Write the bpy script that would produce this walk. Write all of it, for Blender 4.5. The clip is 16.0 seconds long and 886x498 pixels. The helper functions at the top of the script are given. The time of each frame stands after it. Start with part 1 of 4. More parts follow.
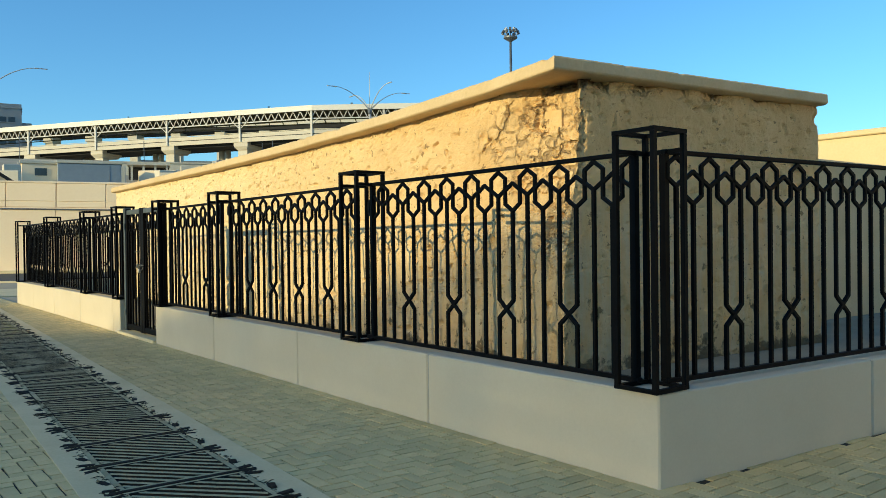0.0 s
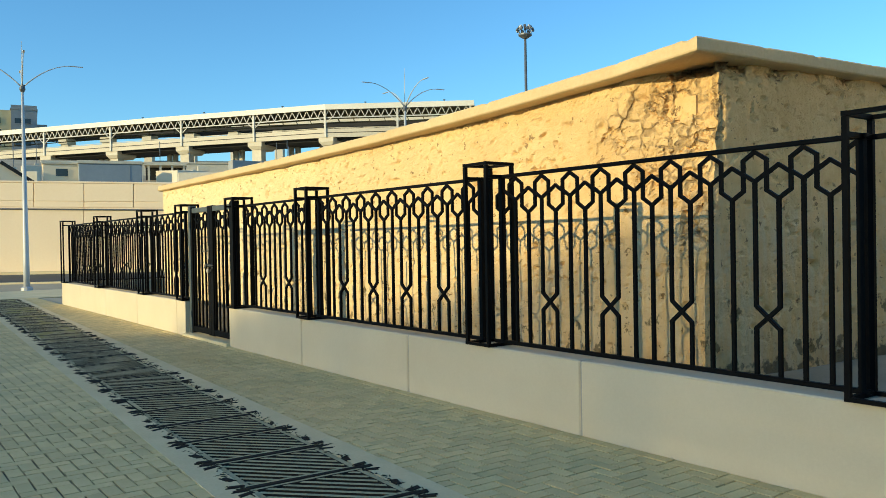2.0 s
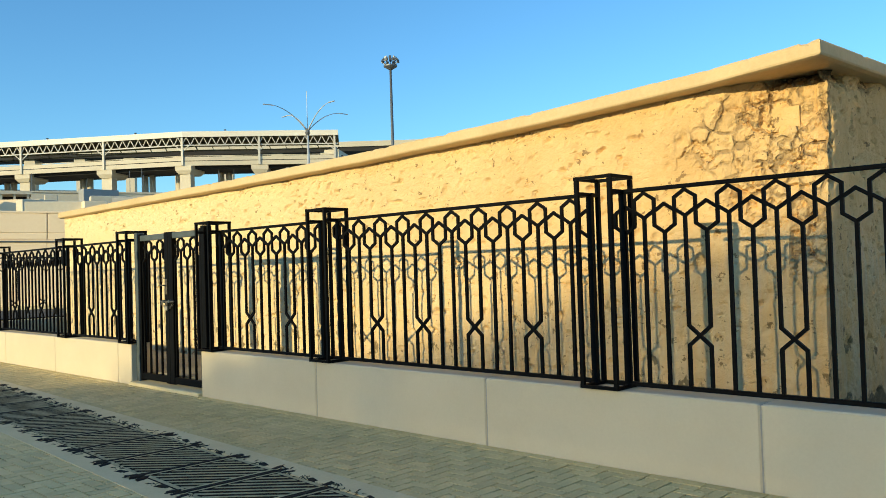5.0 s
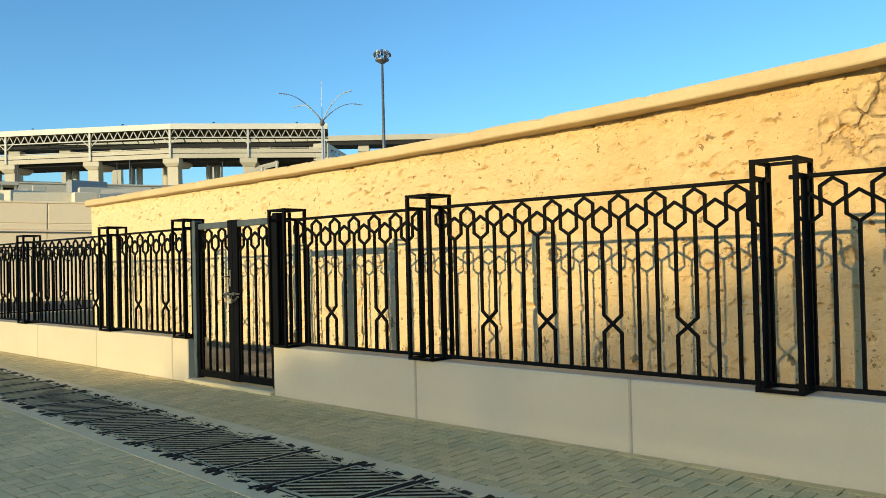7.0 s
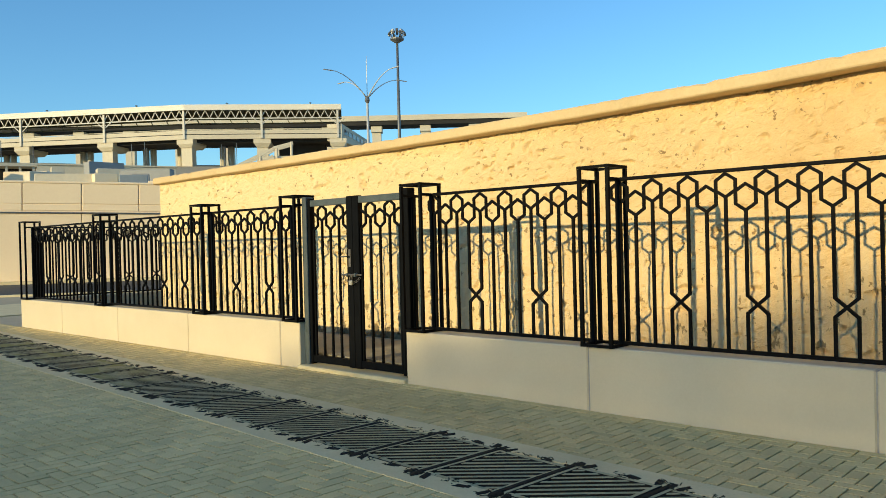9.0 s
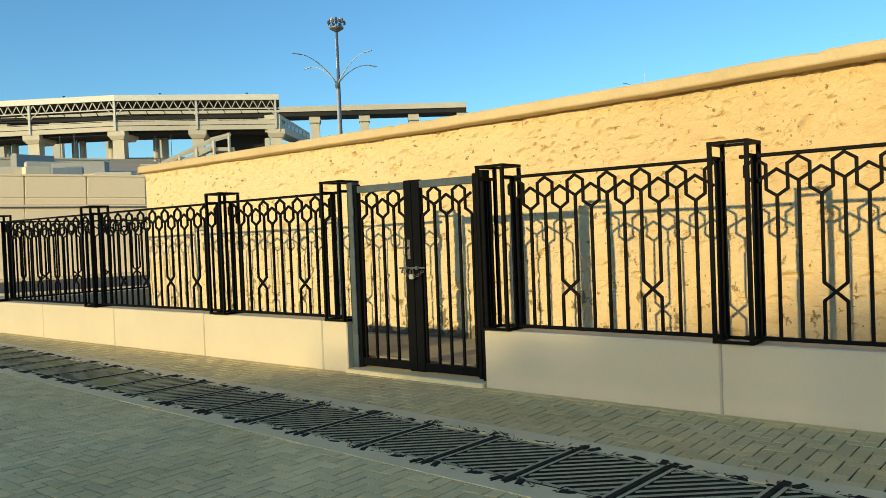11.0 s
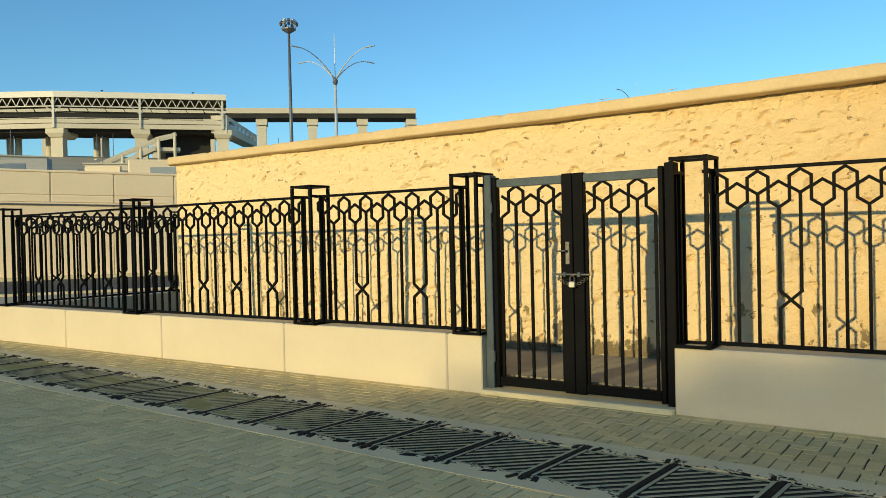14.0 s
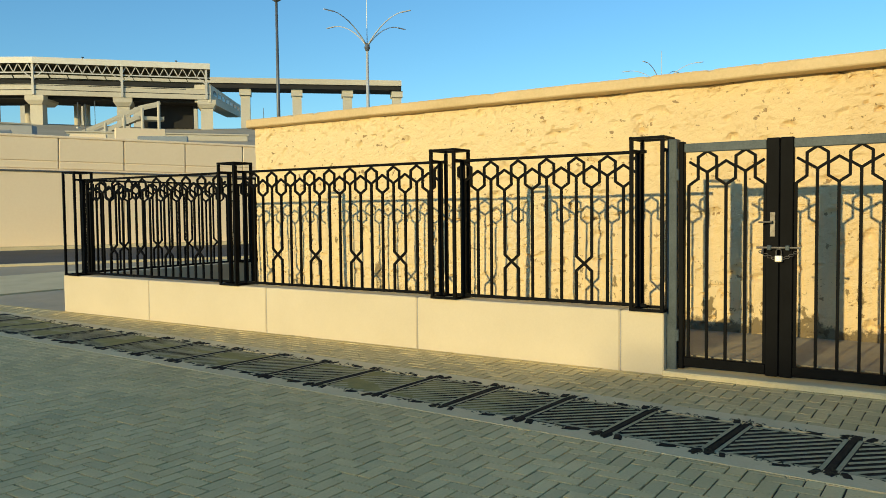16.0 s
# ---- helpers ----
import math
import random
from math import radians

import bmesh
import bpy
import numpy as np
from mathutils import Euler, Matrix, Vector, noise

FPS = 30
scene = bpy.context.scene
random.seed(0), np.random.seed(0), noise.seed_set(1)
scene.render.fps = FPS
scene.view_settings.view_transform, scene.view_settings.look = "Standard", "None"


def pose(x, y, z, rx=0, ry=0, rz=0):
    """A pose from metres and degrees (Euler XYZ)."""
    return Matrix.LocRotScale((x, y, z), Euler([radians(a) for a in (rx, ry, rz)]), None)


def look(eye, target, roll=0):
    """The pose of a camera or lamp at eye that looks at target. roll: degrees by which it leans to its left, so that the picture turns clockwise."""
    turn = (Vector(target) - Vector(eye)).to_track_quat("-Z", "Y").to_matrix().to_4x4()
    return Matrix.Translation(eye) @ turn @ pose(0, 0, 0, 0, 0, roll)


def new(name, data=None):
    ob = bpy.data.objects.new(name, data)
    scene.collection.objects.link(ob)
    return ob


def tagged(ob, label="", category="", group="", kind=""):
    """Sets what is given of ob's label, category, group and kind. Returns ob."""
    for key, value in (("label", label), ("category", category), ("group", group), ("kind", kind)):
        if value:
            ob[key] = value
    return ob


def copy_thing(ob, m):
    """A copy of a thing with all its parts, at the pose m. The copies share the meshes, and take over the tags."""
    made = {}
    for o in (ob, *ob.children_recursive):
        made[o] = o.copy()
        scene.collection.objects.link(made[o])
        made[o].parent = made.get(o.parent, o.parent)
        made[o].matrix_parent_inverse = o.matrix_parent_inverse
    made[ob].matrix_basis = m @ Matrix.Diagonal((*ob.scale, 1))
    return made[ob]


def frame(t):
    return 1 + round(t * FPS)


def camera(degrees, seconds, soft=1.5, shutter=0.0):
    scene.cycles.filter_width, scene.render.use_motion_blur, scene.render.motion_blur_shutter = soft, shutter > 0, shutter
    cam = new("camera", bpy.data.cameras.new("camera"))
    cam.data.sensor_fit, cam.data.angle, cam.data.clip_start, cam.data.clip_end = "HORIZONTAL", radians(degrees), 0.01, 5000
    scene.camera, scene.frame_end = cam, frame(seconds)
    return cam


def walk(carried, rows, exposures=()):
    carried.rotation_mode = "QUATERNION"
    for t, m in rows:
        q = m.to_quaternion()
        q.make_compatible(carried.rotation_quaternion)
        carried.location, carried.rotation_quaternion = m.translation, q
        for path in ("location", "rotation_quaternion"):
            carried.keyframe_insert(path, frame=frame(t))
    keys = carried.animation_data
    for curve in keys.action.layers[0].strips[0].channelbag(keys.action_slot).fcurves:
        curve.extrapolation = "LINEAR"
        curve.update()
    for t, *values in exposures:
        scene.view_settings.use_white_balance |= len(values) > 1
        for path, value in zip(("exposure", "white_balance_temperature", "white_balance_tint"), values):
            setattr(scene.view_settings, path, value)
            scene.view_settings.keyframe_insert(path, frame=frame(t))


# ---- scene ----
cam = camera(57.8, 16.0, soft=0.6)
PATH = [
    (0, (-0.662, -0.122, 1.445), (0.55, 1.469, 1.426), -0.7),
    (0.5, (-0.706, 0.115, 1.453), (0.476, 1.729, 1.44), -0.7),
    (1, (-0.808, 0.348, 1.441), (0.377, 1.96, 1.429), -0.5),
    (1.5, (-1.052, 0.574, 1.443), (0.13, 2.188, 1.427), -0.7),
    (2, (-1.165, 0.924, 1.445), (0.024, 2.533, 1.423), -1.0),
    (2.5, (-1.319, 1.207, 1.441), (-0.096, 2.79, 1.424), -1.1),
    (3, (-1.497, 1.479, 1.451), (-0.227, 3.024, 1.449), -1.4),
    (3.5, (-1.584, 1.844, 1.47), (-0.268, 3.351, 1.481), -1.7),
    (4, (-1.743, 2.237, 1.455), (-0.386, 3.705, 1.478), -1.9),
    (6.3, (-2.006, 3.777, 1.484), (-0.493, 5.083, 1.536), -1.4),
    (6.5, (-2.077, 3.878, 1.471), (-0.57, 5.192, 1.516), -1.4),
    (7, (-2.246, 4.235, 1.459), (-0.774, 5.589, 1.491), -1.3),
    (7.5, (-2.331, 4.584, 1.468), (-0.878, 5.958, 1.483), -1.1),
    (8, (-2.473, 4.983, 1.46), (-1.021, 6.359, 1.457), -1.1),
    (8.5, (-2.609, 5.296, 1.445), (-1.162, 6.676, 1.435), -1.2),
    (9, (-2.721, 5.711, 1.466), (-1.268, 7.085, 1.451), -1.4),
    (11.5, (-3.086, 7.65, 1.487), (-1.511, 8.882, 1.441), -2.1),
    (12, (-3.178, 8.005, 1.48), (-1.59, 9.219, 1.433), -1.8),
    (12.5, (-3.139, 8.44, 1.481), (-1.542, 9.643, 1.434), -1.5),
    (13, (-3.242, 8.824, 1.478), (-1.631, 10.01, 1.439), -1.2),
    (13.5, (-3.287, 9.197, 1.468), (-1.663, 10.363, 1.438), -1.2),
    (14, (-3.292, 9.573, 1.491), (-1.654, 10.72, 1.46), -1.3),
    (14.5, (-3.43, 10.02, 1.479), (-1.787, 11.159, 1.429), -1.3),
    (15, (-3.448, 10.475, 1.481), (-1.808, 11.618, 1.404), -1.1),
    (15.5, (-3.655, 10.944, 1.465), (-2.008, 12.076, 1.374), -0.6),
    (16, (-3.773, 11.363, 1.462), (-2.111, 12.47, 1.366), -0.6),
]
walk(cam, [(t, look(eye, target, roll)) for t, eye, target, roll in PATH],
     [(0.0, 0.12, 6000, -14), (1.2, 0.25, 6170, -14), (4.0, 0.24, 6260, -13), (9.0, 0.11, 6500, -11), (12.5, -0.02, 6560, -14), (16.0, -0.09, 6620, -14)])

# ---- light ----
SUN_TO = Vector((-1.0, 0.085, 0.215)).normalized()
world = bpy.data.worlds.new("sky_world")
scene.world = world
world.use_nodes = True
wn = world.node_tree.nodes
sky = wn.new("ShaderNodeTexSky")
sky.sky_type = "NISHITA"
sky.sun_disc = False
sky.sun_elevation = math.asin(SUN_TO.z)
sky.sun_rotation = math.atan2(SUN_TO.x, SUN_TO.y)
sky.air_density, sky.dust_density, sky.ozone_density = 1.0, 0.2, 4.2
clear = wn.new("ShaderNodeMix")    # a clear, deep blue evening sky
clear.data_type, clear.blend_type = "RGBA", "MULTIPLY"
clear.inputs[0].default_value, clear.inputs[7].default_value = 1.0, (0.89, 0.925, 1.03, 1)
world.node_tree.links.new(sky.outputs[0], clear.inputs[6])
world.node_tree.links.new(clear.outputs[2], wn["Background"].inputs[0])
wn["Background"].inputs[1].default_value = 0.212
sun = new("sun", bpy.data.lights.new("sun", "SUN"))
sun.data.energy, sun.data.angle, sun.data.color = 4.5, radians(0.55), (1.0, 0.715, 0.41)
sun.matrix_world = look(SUN_TO * 100, (0, 0, 0))


# ---- mesh helpers ----
class Shape:
    """Collects vertices and faces of one mesh."""

    def __init__(self):
        self.v, self.f = [], []

    def add(self, verts, faces):
        n = len(self.v)
        self.v.extend(tuple(p) for p in verts)
        self.f.extend(tuple(i + n for i in q) for q in faces)
        return self

    def box(self, x0, x1, y0, y1, z0, z1, m=None, bevel=0.0):
        b = min(bevel, (x1 - x0) / 3, (y1 - y0) / 3, (z1 - z0) / 3)
        if b <= 0:
            v = [(x, y, z) for z in (z0, z1) for y in (y0, y1) for x in (x0, x1)]
            f = [(0, 2, 3, 1), (4, 5, 7, 6), (0, 1, 5, 4), (2, 6, 7, 3), (0, 4, 6, 2), (1, 3, 7, 5)]
        else:
            v = []
            for z, d in ((z0, b), (z0 + b, 0), (z1 - b, 0), (z1, b)):
                xs0, xs1, ys0, ys1 = x0 + d, x1 - d, y0 + d, y1 - d
                c = b
                v += [(xs0 + c, ys0, z), (xs1 - c, ys0, z), (xs1, ys0 + c, z), (xs1, ys1 - c, z), (xs1 - c, ys1, z), (xs0 + c, ys1, z), (xs0, ys1 - c, z), (xs0, ys0 + c, z)]
            f = [tuple(range(7, -1, -1)), tuple(range(24, 32))]
            for k in range(3):
                f += [(8 * k + i, 8 * k + (i + 1) % 8, 8 * k + 8 + (i + 1) % 8, 8 * k + 8 + i) for i in range(8)]
        if m is not None:
            v = [m @ Vector(p) for p in v]
        return self.add(v, f)

    def beam(self, a, b, w, d, up=(0, 0, 1)):
        """A rectangular bar from a to b, w wide across, d along up."""
        a, b = Vector(a), Vector(b)
        t = (b - a).normalized()
        side = t.cross(Vector(up))
        if side.length < 1e-4:
            side = t.cross(Vector((1, 0, 0)))
        side = side.normalized() * w / 2
        top = side.cross(t).normalized() * d / 2
        v = [p + s * side + u * top for p in (a, b) for s, u in ((-1, -1), (1, -1), (1, 1), (-1, 1))]
        return self.add(v, [(3, 2, 1, 0), (4, 5, 6, 7), (0, 1, 5, 4), (1, 2, 6, 5), (2, 3, 7, 6), (3, 0, 4, 7)])

    def tube(self, points, radii, sides=10):
        """A round tube through points."""
        pts = [Vector(p) for p in points]
        n0 = len(self.v)
        for i, p in enumerate(pts):
            t = (pts[min(i + 1, len(pts) - 1)] - pts[max(i - 1, 0)]).normalized()
            ref = Vector((0, 0, 1)) if abs(t.z) < 0.9 else Vector((1, 0, 0))
            a = t.cross(ref).normalized()
            b = t.cross(a)
            r = radii[i] if isinstance(radii, (list, tuple)) else radii
            self.v += [tuple(p + r * (math.cos(k * math.tau / sides) * a + math.sin(k * math.tau / sides) * b)) for k in range(sides)]
        for i in range(len(pts) - 1):
            for k in range(sides):
                k2 = (k + 1) % sides
                self.f.append((n0 + i * sides + k, n0 + (i + 1) * sides + k, n0 + (i + 1) * sides + k2, n0 + i * sides + k2))
        self.f.append(tuple(n0 + k for k in range(sides)))
        self.f.append(tuple(n0 + (len(pts) - 1) * sides + k for k in range(sides - 1, -1, -1)))
        return self

    def ring(self, pts, w, d, closed=True):
        """A flat bar that follows points (x, z) in the plane y = 0, w wide, d deep."""
        n = len(pts)
        out, inn = [], []
        for i in range(n):
            p = Vector(pts[i])
            if closed or 0 < i < n - 1:
                e0, e1 = (p - Vector(pts[i - 1])).normalized(), (Vector(pts[(i + 1) % n]) - p).normalized()
            elif i == 0:
                e0 = e1 = (Vector(pts[1]) - p).normalized()
            else:
                e0 = e1 = (p - Vector(pts[i - 1])).normalized()
            nrm = Vector((-(e0 + e1).y, (e0 + e1).x)).normalized()
            k = w / 2 / max(0.4, nrm.dot(Vector((-e0.y, e0.x))))
            out.append(p + nrm * k)
            inn.append(p - nrm * k)
        v = []
        for i in range(n):
            v += [(out[i].x, -d / 2, out[i].y), (out[i].x, d / 2, out[i].y), (inn[i].x, d / 2, inn[i].y), (inn[i].x, -d / 2, inn[i].y)]
        f = []
        for i in range(n if closed else n - 1):
            a, b = 4 * i, 4 * ((i + 1) % n)
            f += [(a + j, b + j, b + (j + 1) % 4, a + (j + 1) % 4) for j in range(4)]
        if not closed:
            f += [(0, 1, 2, 3), tuple(4 * (n - 1) + j for j in (3, 2, 1, 0))]
        return self.add(v, f)

    def mesh(self, name, material, smooth=False):
        me = bpy.data.meshes.new(name)
        me.from_pydata(self.v, [], self.f)
        bm = bmesh.new()
        bm.from_mesh(me)
        bmesh.ops.recalc_face_normals(bm, faces=bm.faces)
        bm.to_mesh(me)
        bm.free()
        me.materials.append(material)
        if smooth:
            me.polygons.foreach_set("use_smooth", [True] * len(me.polygons))
        return me


def part(name, shape, material, parent=None, label="", at=None, smooth=False):
    """Links a shape, or a mesh that is already made, as one object under parent."""
    me = shape if isinstance(shape, bpy.types.Mesh) else shape.mesh(name, material, smooth)
    ob = new(name, me)
    if parent is not None:
        ob.parent = parent
    if at is not None:
        ob.matrix_basis = at
    return tagged(ob, label)


# ---- materials ----
def material(name, rough=0.8, metal=0.0):
    m = bpy.data.materials.new(name)
    m.use_nodes = True
    b = m.node_tree.nodes["Principled BSDF"]
    b.inputs["Roughness"].default_value = rough
    b.inputs["Metallic"].default_value = metal
    return m, m.node_tree, b


def add_noise(nt, scale, detail=6.0, rough=0.6, stretch=(1, 1, 1), source="Object"):
    tc = nt.nodes.new("ShaderNodeTexCoord")
    mp = nt.nodes.new("ShaderNodeMapping")
    mp.inputs["Scale"].default_value = stretch
    no = nt.nodes.new("ShaderNodeTexNoise")
    no.inputs["Scale"].default_value, no.inputs["Detail"].default_value, no.inputs["Roughness"].default_value = scale, detail, rough
    nt.links.new(tc.outputs[source], mp.inputs["Vector"])
    nt.links.new(mp.outputs[0], no.inputs["Vector"])
    return no.outputs["Fac"]


def ramp(nt, fac, stops):
    r = nt.nodes.new("ShaderNodeValToRGB")
    while len(r.color_ramp.elements) < len(stops):
        r.color_ramp.elements.new(0.5)
    for e, (p, c) in zip(r.color_ramp.elements, stops):
        e.position, e.color = p, (*c, 1)
    nt.links.new(fac, r.inputs[0])
    return r.outputs[0]


def blend(nt, fac, a, b, mode="MIX"):
    m = nt.nodes.new("ShaderNodeMix")
    m.data_type, m.blend_type = "RGBA", mode
    for sock, v in ((m.inputs[0], fac), (m.inputs[6], a), (m.inputs[7], b)):
        if isinstance(v, bpy.types.NodeSocket):
            nt.links.new(v, sock)
        elif isinstance(v, tuple):
            sock.default_value = (*v, 1)
        else:
            sock.default_value = v
    return m.outputs[2]


def mathn(nt, op, a, b=0.0):
    m = nt.nodes.new("ShaderNodeMath")
    m.operation = op
    m.use_clamp = op in ("MULTIPLY", "ADD")
    for sock, v in zip(m.inputs, (a, b)):
        if isinstance(v, bpy.types.NodeSocket):
            nt.links.new(v, sock)
        else:
            sock.default_value = v
    return m.outputs[0]


def bump(nt, b, height, strength=0.4, distance=0.01):
    n = nt.nodes.new("ShaderNodeBump")
    n.inputs["Strength"].default_value, n.inputs["Distance"].default_value = strength, distance
    nt.links.new(height, n.inputs["Height"])
    nt.links.new(n.outputs[0], b.inputs["Normal"])


def mottled(name, dark, light, scale=2.0, fine=40.0, rough=0.85, metal=0.0, relief=0.3, depth=0.01, stretch=(1, 1, 1), source="Object", vary=0.0):
    """Two tones mixed by coarse and fine noise, with fine relief; vary: how much each object differs."""
    m, nt, b = material(name, rough, metal)
    n1, n2 = add_noise(nt, scale, stretch=stretch, source=source), add_noise(nt, fine, 4, stretch=stretch, source=source)
    mixed = mathn(nt, "ADD", mathn(nt, "MULTIPLY", n1, 0.65), mathn(nt, "MULTIPLY", n2, 0.35))
    col = ramp(nt, mixed, ((0.33, dark), (0.68, light)))
    if vary:
        info = nt.nodes.new("ShaderNodeObjectInfo")
        g = nt.nodes.new("ShaderNodeNewGeometry")
        k = mathn(nt, "FRACT", mathn(nt, "ADD", mathn(nt, "MULTIPLY", info.outputs["Random"], 0.5), mathn(nt, "MULTIPLY", g.outputs["Random Per Island"], 0.5)))
        col = blend(nt, 1.0, col, ramp(nt, k, ((0.0, (1 - vary,) * 3), (1.0, (1 + vary * 0.6, 1 + vary * 0.5, 1 + vary * 0.4)))), "MULTIPLY")
    nt.links.new(col, b.inputs["Base Color"])
    nt.links.new(mathn(nt, "ADD", mathn(nt, "MULTIPLY", n2, 0.15), rough - 0.08), b.inputs["Roughness"])
    if relief:
        bump(nt, b, n2, relief, depth)
    return m


IRON = mottled("black_painted_iron", (0.0015, 0.0016, 0.0018), (0.005, 0.0055, 0.006), 6, 90, 0.6, 0.0, 0.25, 0.002)
# grey-blue puts the reflected sky light into the gate iron's colour
GATE_SKYLIT = mottled("skylit_gate_grey", (0.055, 0.07, 0.076), (0.12, 0.142, 0.148), 3, 60, 0.38, 0.0, 0.25, 0.002)
STEEL = mottled("scuffed_steel", (0.07, 0.06, 0.05), (0.24, 0.22, 0.19), 20, 120, 0.5, 0.6, 0.2, 0.001)
for paint in (IRON, GATE_SKYLIT):    # dull, weathered paint
    paint.node_tree.nodes["Principled BSDF"].inputs["Specular IOR Level"].default_value = 0.08
BRASS = mottled("dull_padlock_metal", (0.5, 0.45, 0.35), (0.75, 0.7, 0.6), 30, 120, 0.35, 0.7, 0.1, 0.001)
PLINTH = mottled("off_white_painted_render", (0.575, 0.495, 0.345), (0.645, 0.56, 0.40), 1.2, 55, 0.75, 0.0, 0.25, 0.003)
JOINT = mottled("grey_joint_sealant", (0.28, 0.27, 0.25), (0.4, 0.39, 0.36), 8, 60, 0.8)
PAVER = mottled("grey_concrete_paver", (0.60, 0.485, 0.225), (0.82, 0.67, 0.34), 0.7, 70, 0.85, 0.0, 0.5, 0.005, vary=0.26)
BAND = mottled("cast_concrete_band", (0.64, 0.53, 0.29), (0.80, 0.675, 0.40), 1.5, 50, 0.85, 0.0, 0.4, 0.004)
SAND = mottled("sandy_joint_bed", (0.022, 0.02, 0.014), (0.06, 0.052, 0.036), 1.5, 60, 0.95, 0.0, 0.5, 0.01)
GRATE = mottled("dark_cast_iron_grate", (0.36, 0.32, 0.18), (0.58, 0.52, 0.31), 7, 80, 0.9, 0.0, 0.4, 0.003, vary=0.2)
# dark iron of lugs and crossbars; on slat sides it paints slot shade
GRATE_DARK = mottled("dark_iron_and_slot_shade", (0.010, 0.009, 0.007), (0.04, 0.036, 0.026), 9, 90, 0.9, 0.0, 0.5, 0.004)
SILT = mottled("olive_brown_silt", (0.20, 0.18, 0.05), (0.36, 0.31, 0.10), 4, 40, 0.95, 0.0, 0.6, 0.01)
GRATE_DARK.node_tree.nodes["Principled BSDF"].inputs["Specular IOR Level"].default_value = 0.15
for dusty_stone in (PAVER, BAND, SAND, GRATE):    # dry, dusty, no sheen
    dusty_stone.node_tree.nodes["Principled BSDF"].inputs["Specular IOR Level"].default_value = 0.3
# almost black, so the channel's shade is already in the colour
PIT = mottled("channel_shade", (0.008, 0.008, 0.007), (0.02, 0.02, 0.018), 3, 40, 0.95)
ASPHALT = mottled("asphalt", (0.045, 0.045, 0.043), (0.075, 0.073, 0.07), 0.4, 80, 0.9, 0.0, 0.4, 0.006)
FARWALL = mottled("beige_retaining_concrete", (0.82, 0.66, 0.44), (0.88, 0.73, 0.51), 0.15, 8, 0.85, 0.0, 0.2, 0.01)
CONCRETE = mottled("pale_viaduct_concrete", (0.52, 0.47, 0.36), (0.66, 0.60, 0.47), 0.05, 1.5, 0.85, 0.0, 0.2, 0.05)
ROOFING = mottled("cream_roof_sheet", (0.66, 0.62, 0.52), (0.79, 0.75, 0.64), 0.05, 2, 0.6, 0.0, 0.0)
TRUSS = mottled("cream_steel_paint", (0.5, 0.48, 0.42), (0.62, 0.6, 0.54), 0.3, 3, 0.6, 0.0, 0.0)
GALV = mottled("white_painted_pole", (0.46, 0.47, 0.46), (0.60, 0.61, 0.60), 2, 30, 0.45, 0.1, 0.1, 0.002)
DULLPOLE = mottled("grey_galvanised_mast", (0.10, 0.11, 0.12), (0.17, 0.18, 0.19), 1, 12, 0.5, 0.4, 0.1, 0.002)
# near-black paints in the shade under the decks; also coats other dark parts
SHADE_AND_PAINT = mottled("near_black_shade_and_paint", (0.010, 0.011, 0.010), (0.03, 0.027, 0.024), 0.1, 2, 0.85, 0.0, 0.0)
HILL = mottled("dry_hillside", (0.36, 0.29, 0.18), (0.54, 0.45, 0.30), 0.03, 0.7, 0.95, 0.0, 0.3, 0.2)
TOWER = mottled("grey_tower_render", (0.26, 0.27, 0.27), (0.34, 0.34, 0.33), 0.05, 1.0, 0.8, 0.0, 0.0)
GLASS = mottled("dark_window_glass", (0.02, 0.025, 0.03), (0.04, 0.05, 0.06), 0.3, 2.0, 0.15, 0.0, 0.0)
BLUEGREY = mottled("blue_grey_cladding", (0.20, 0.24, 0.27), (0.28, 0.32, 0.35), 0.1, 2.0, 0.7, 0.0, 0.0)
# concrete grey darkened to paint in the shade behind the gate
APRON = mottled("shaded_grey_apron", (0.22, 0.20, 0.14), (0.36, 0.32, 0.23), 1.2, 40, 0.9, 0.0, 0.4, 0.006)
WEED = mottled("dark_dry_weed", (0.012, 0.012, 0.006), (0.05, 0.045, 0.02), 9, 60, 0.95, 0.0, 0.0)
# darker brown stands in for the shade below and behind the canopy roof
CANOPY_SHADE = mottled("olive_brown_canopy_shade", (0.10, 0.085, 0.04), (0.18, 0.15, 0.08), 0.2, 2, 0.9, 0.0, 0.0)
YELLOW = mottled("yellow_ochre_render", (0.62, 0.48, 0.24), (0.72, 0.58, 0.32), 0.3, 10, 0.85, 0.0, 0.2, 0.01)


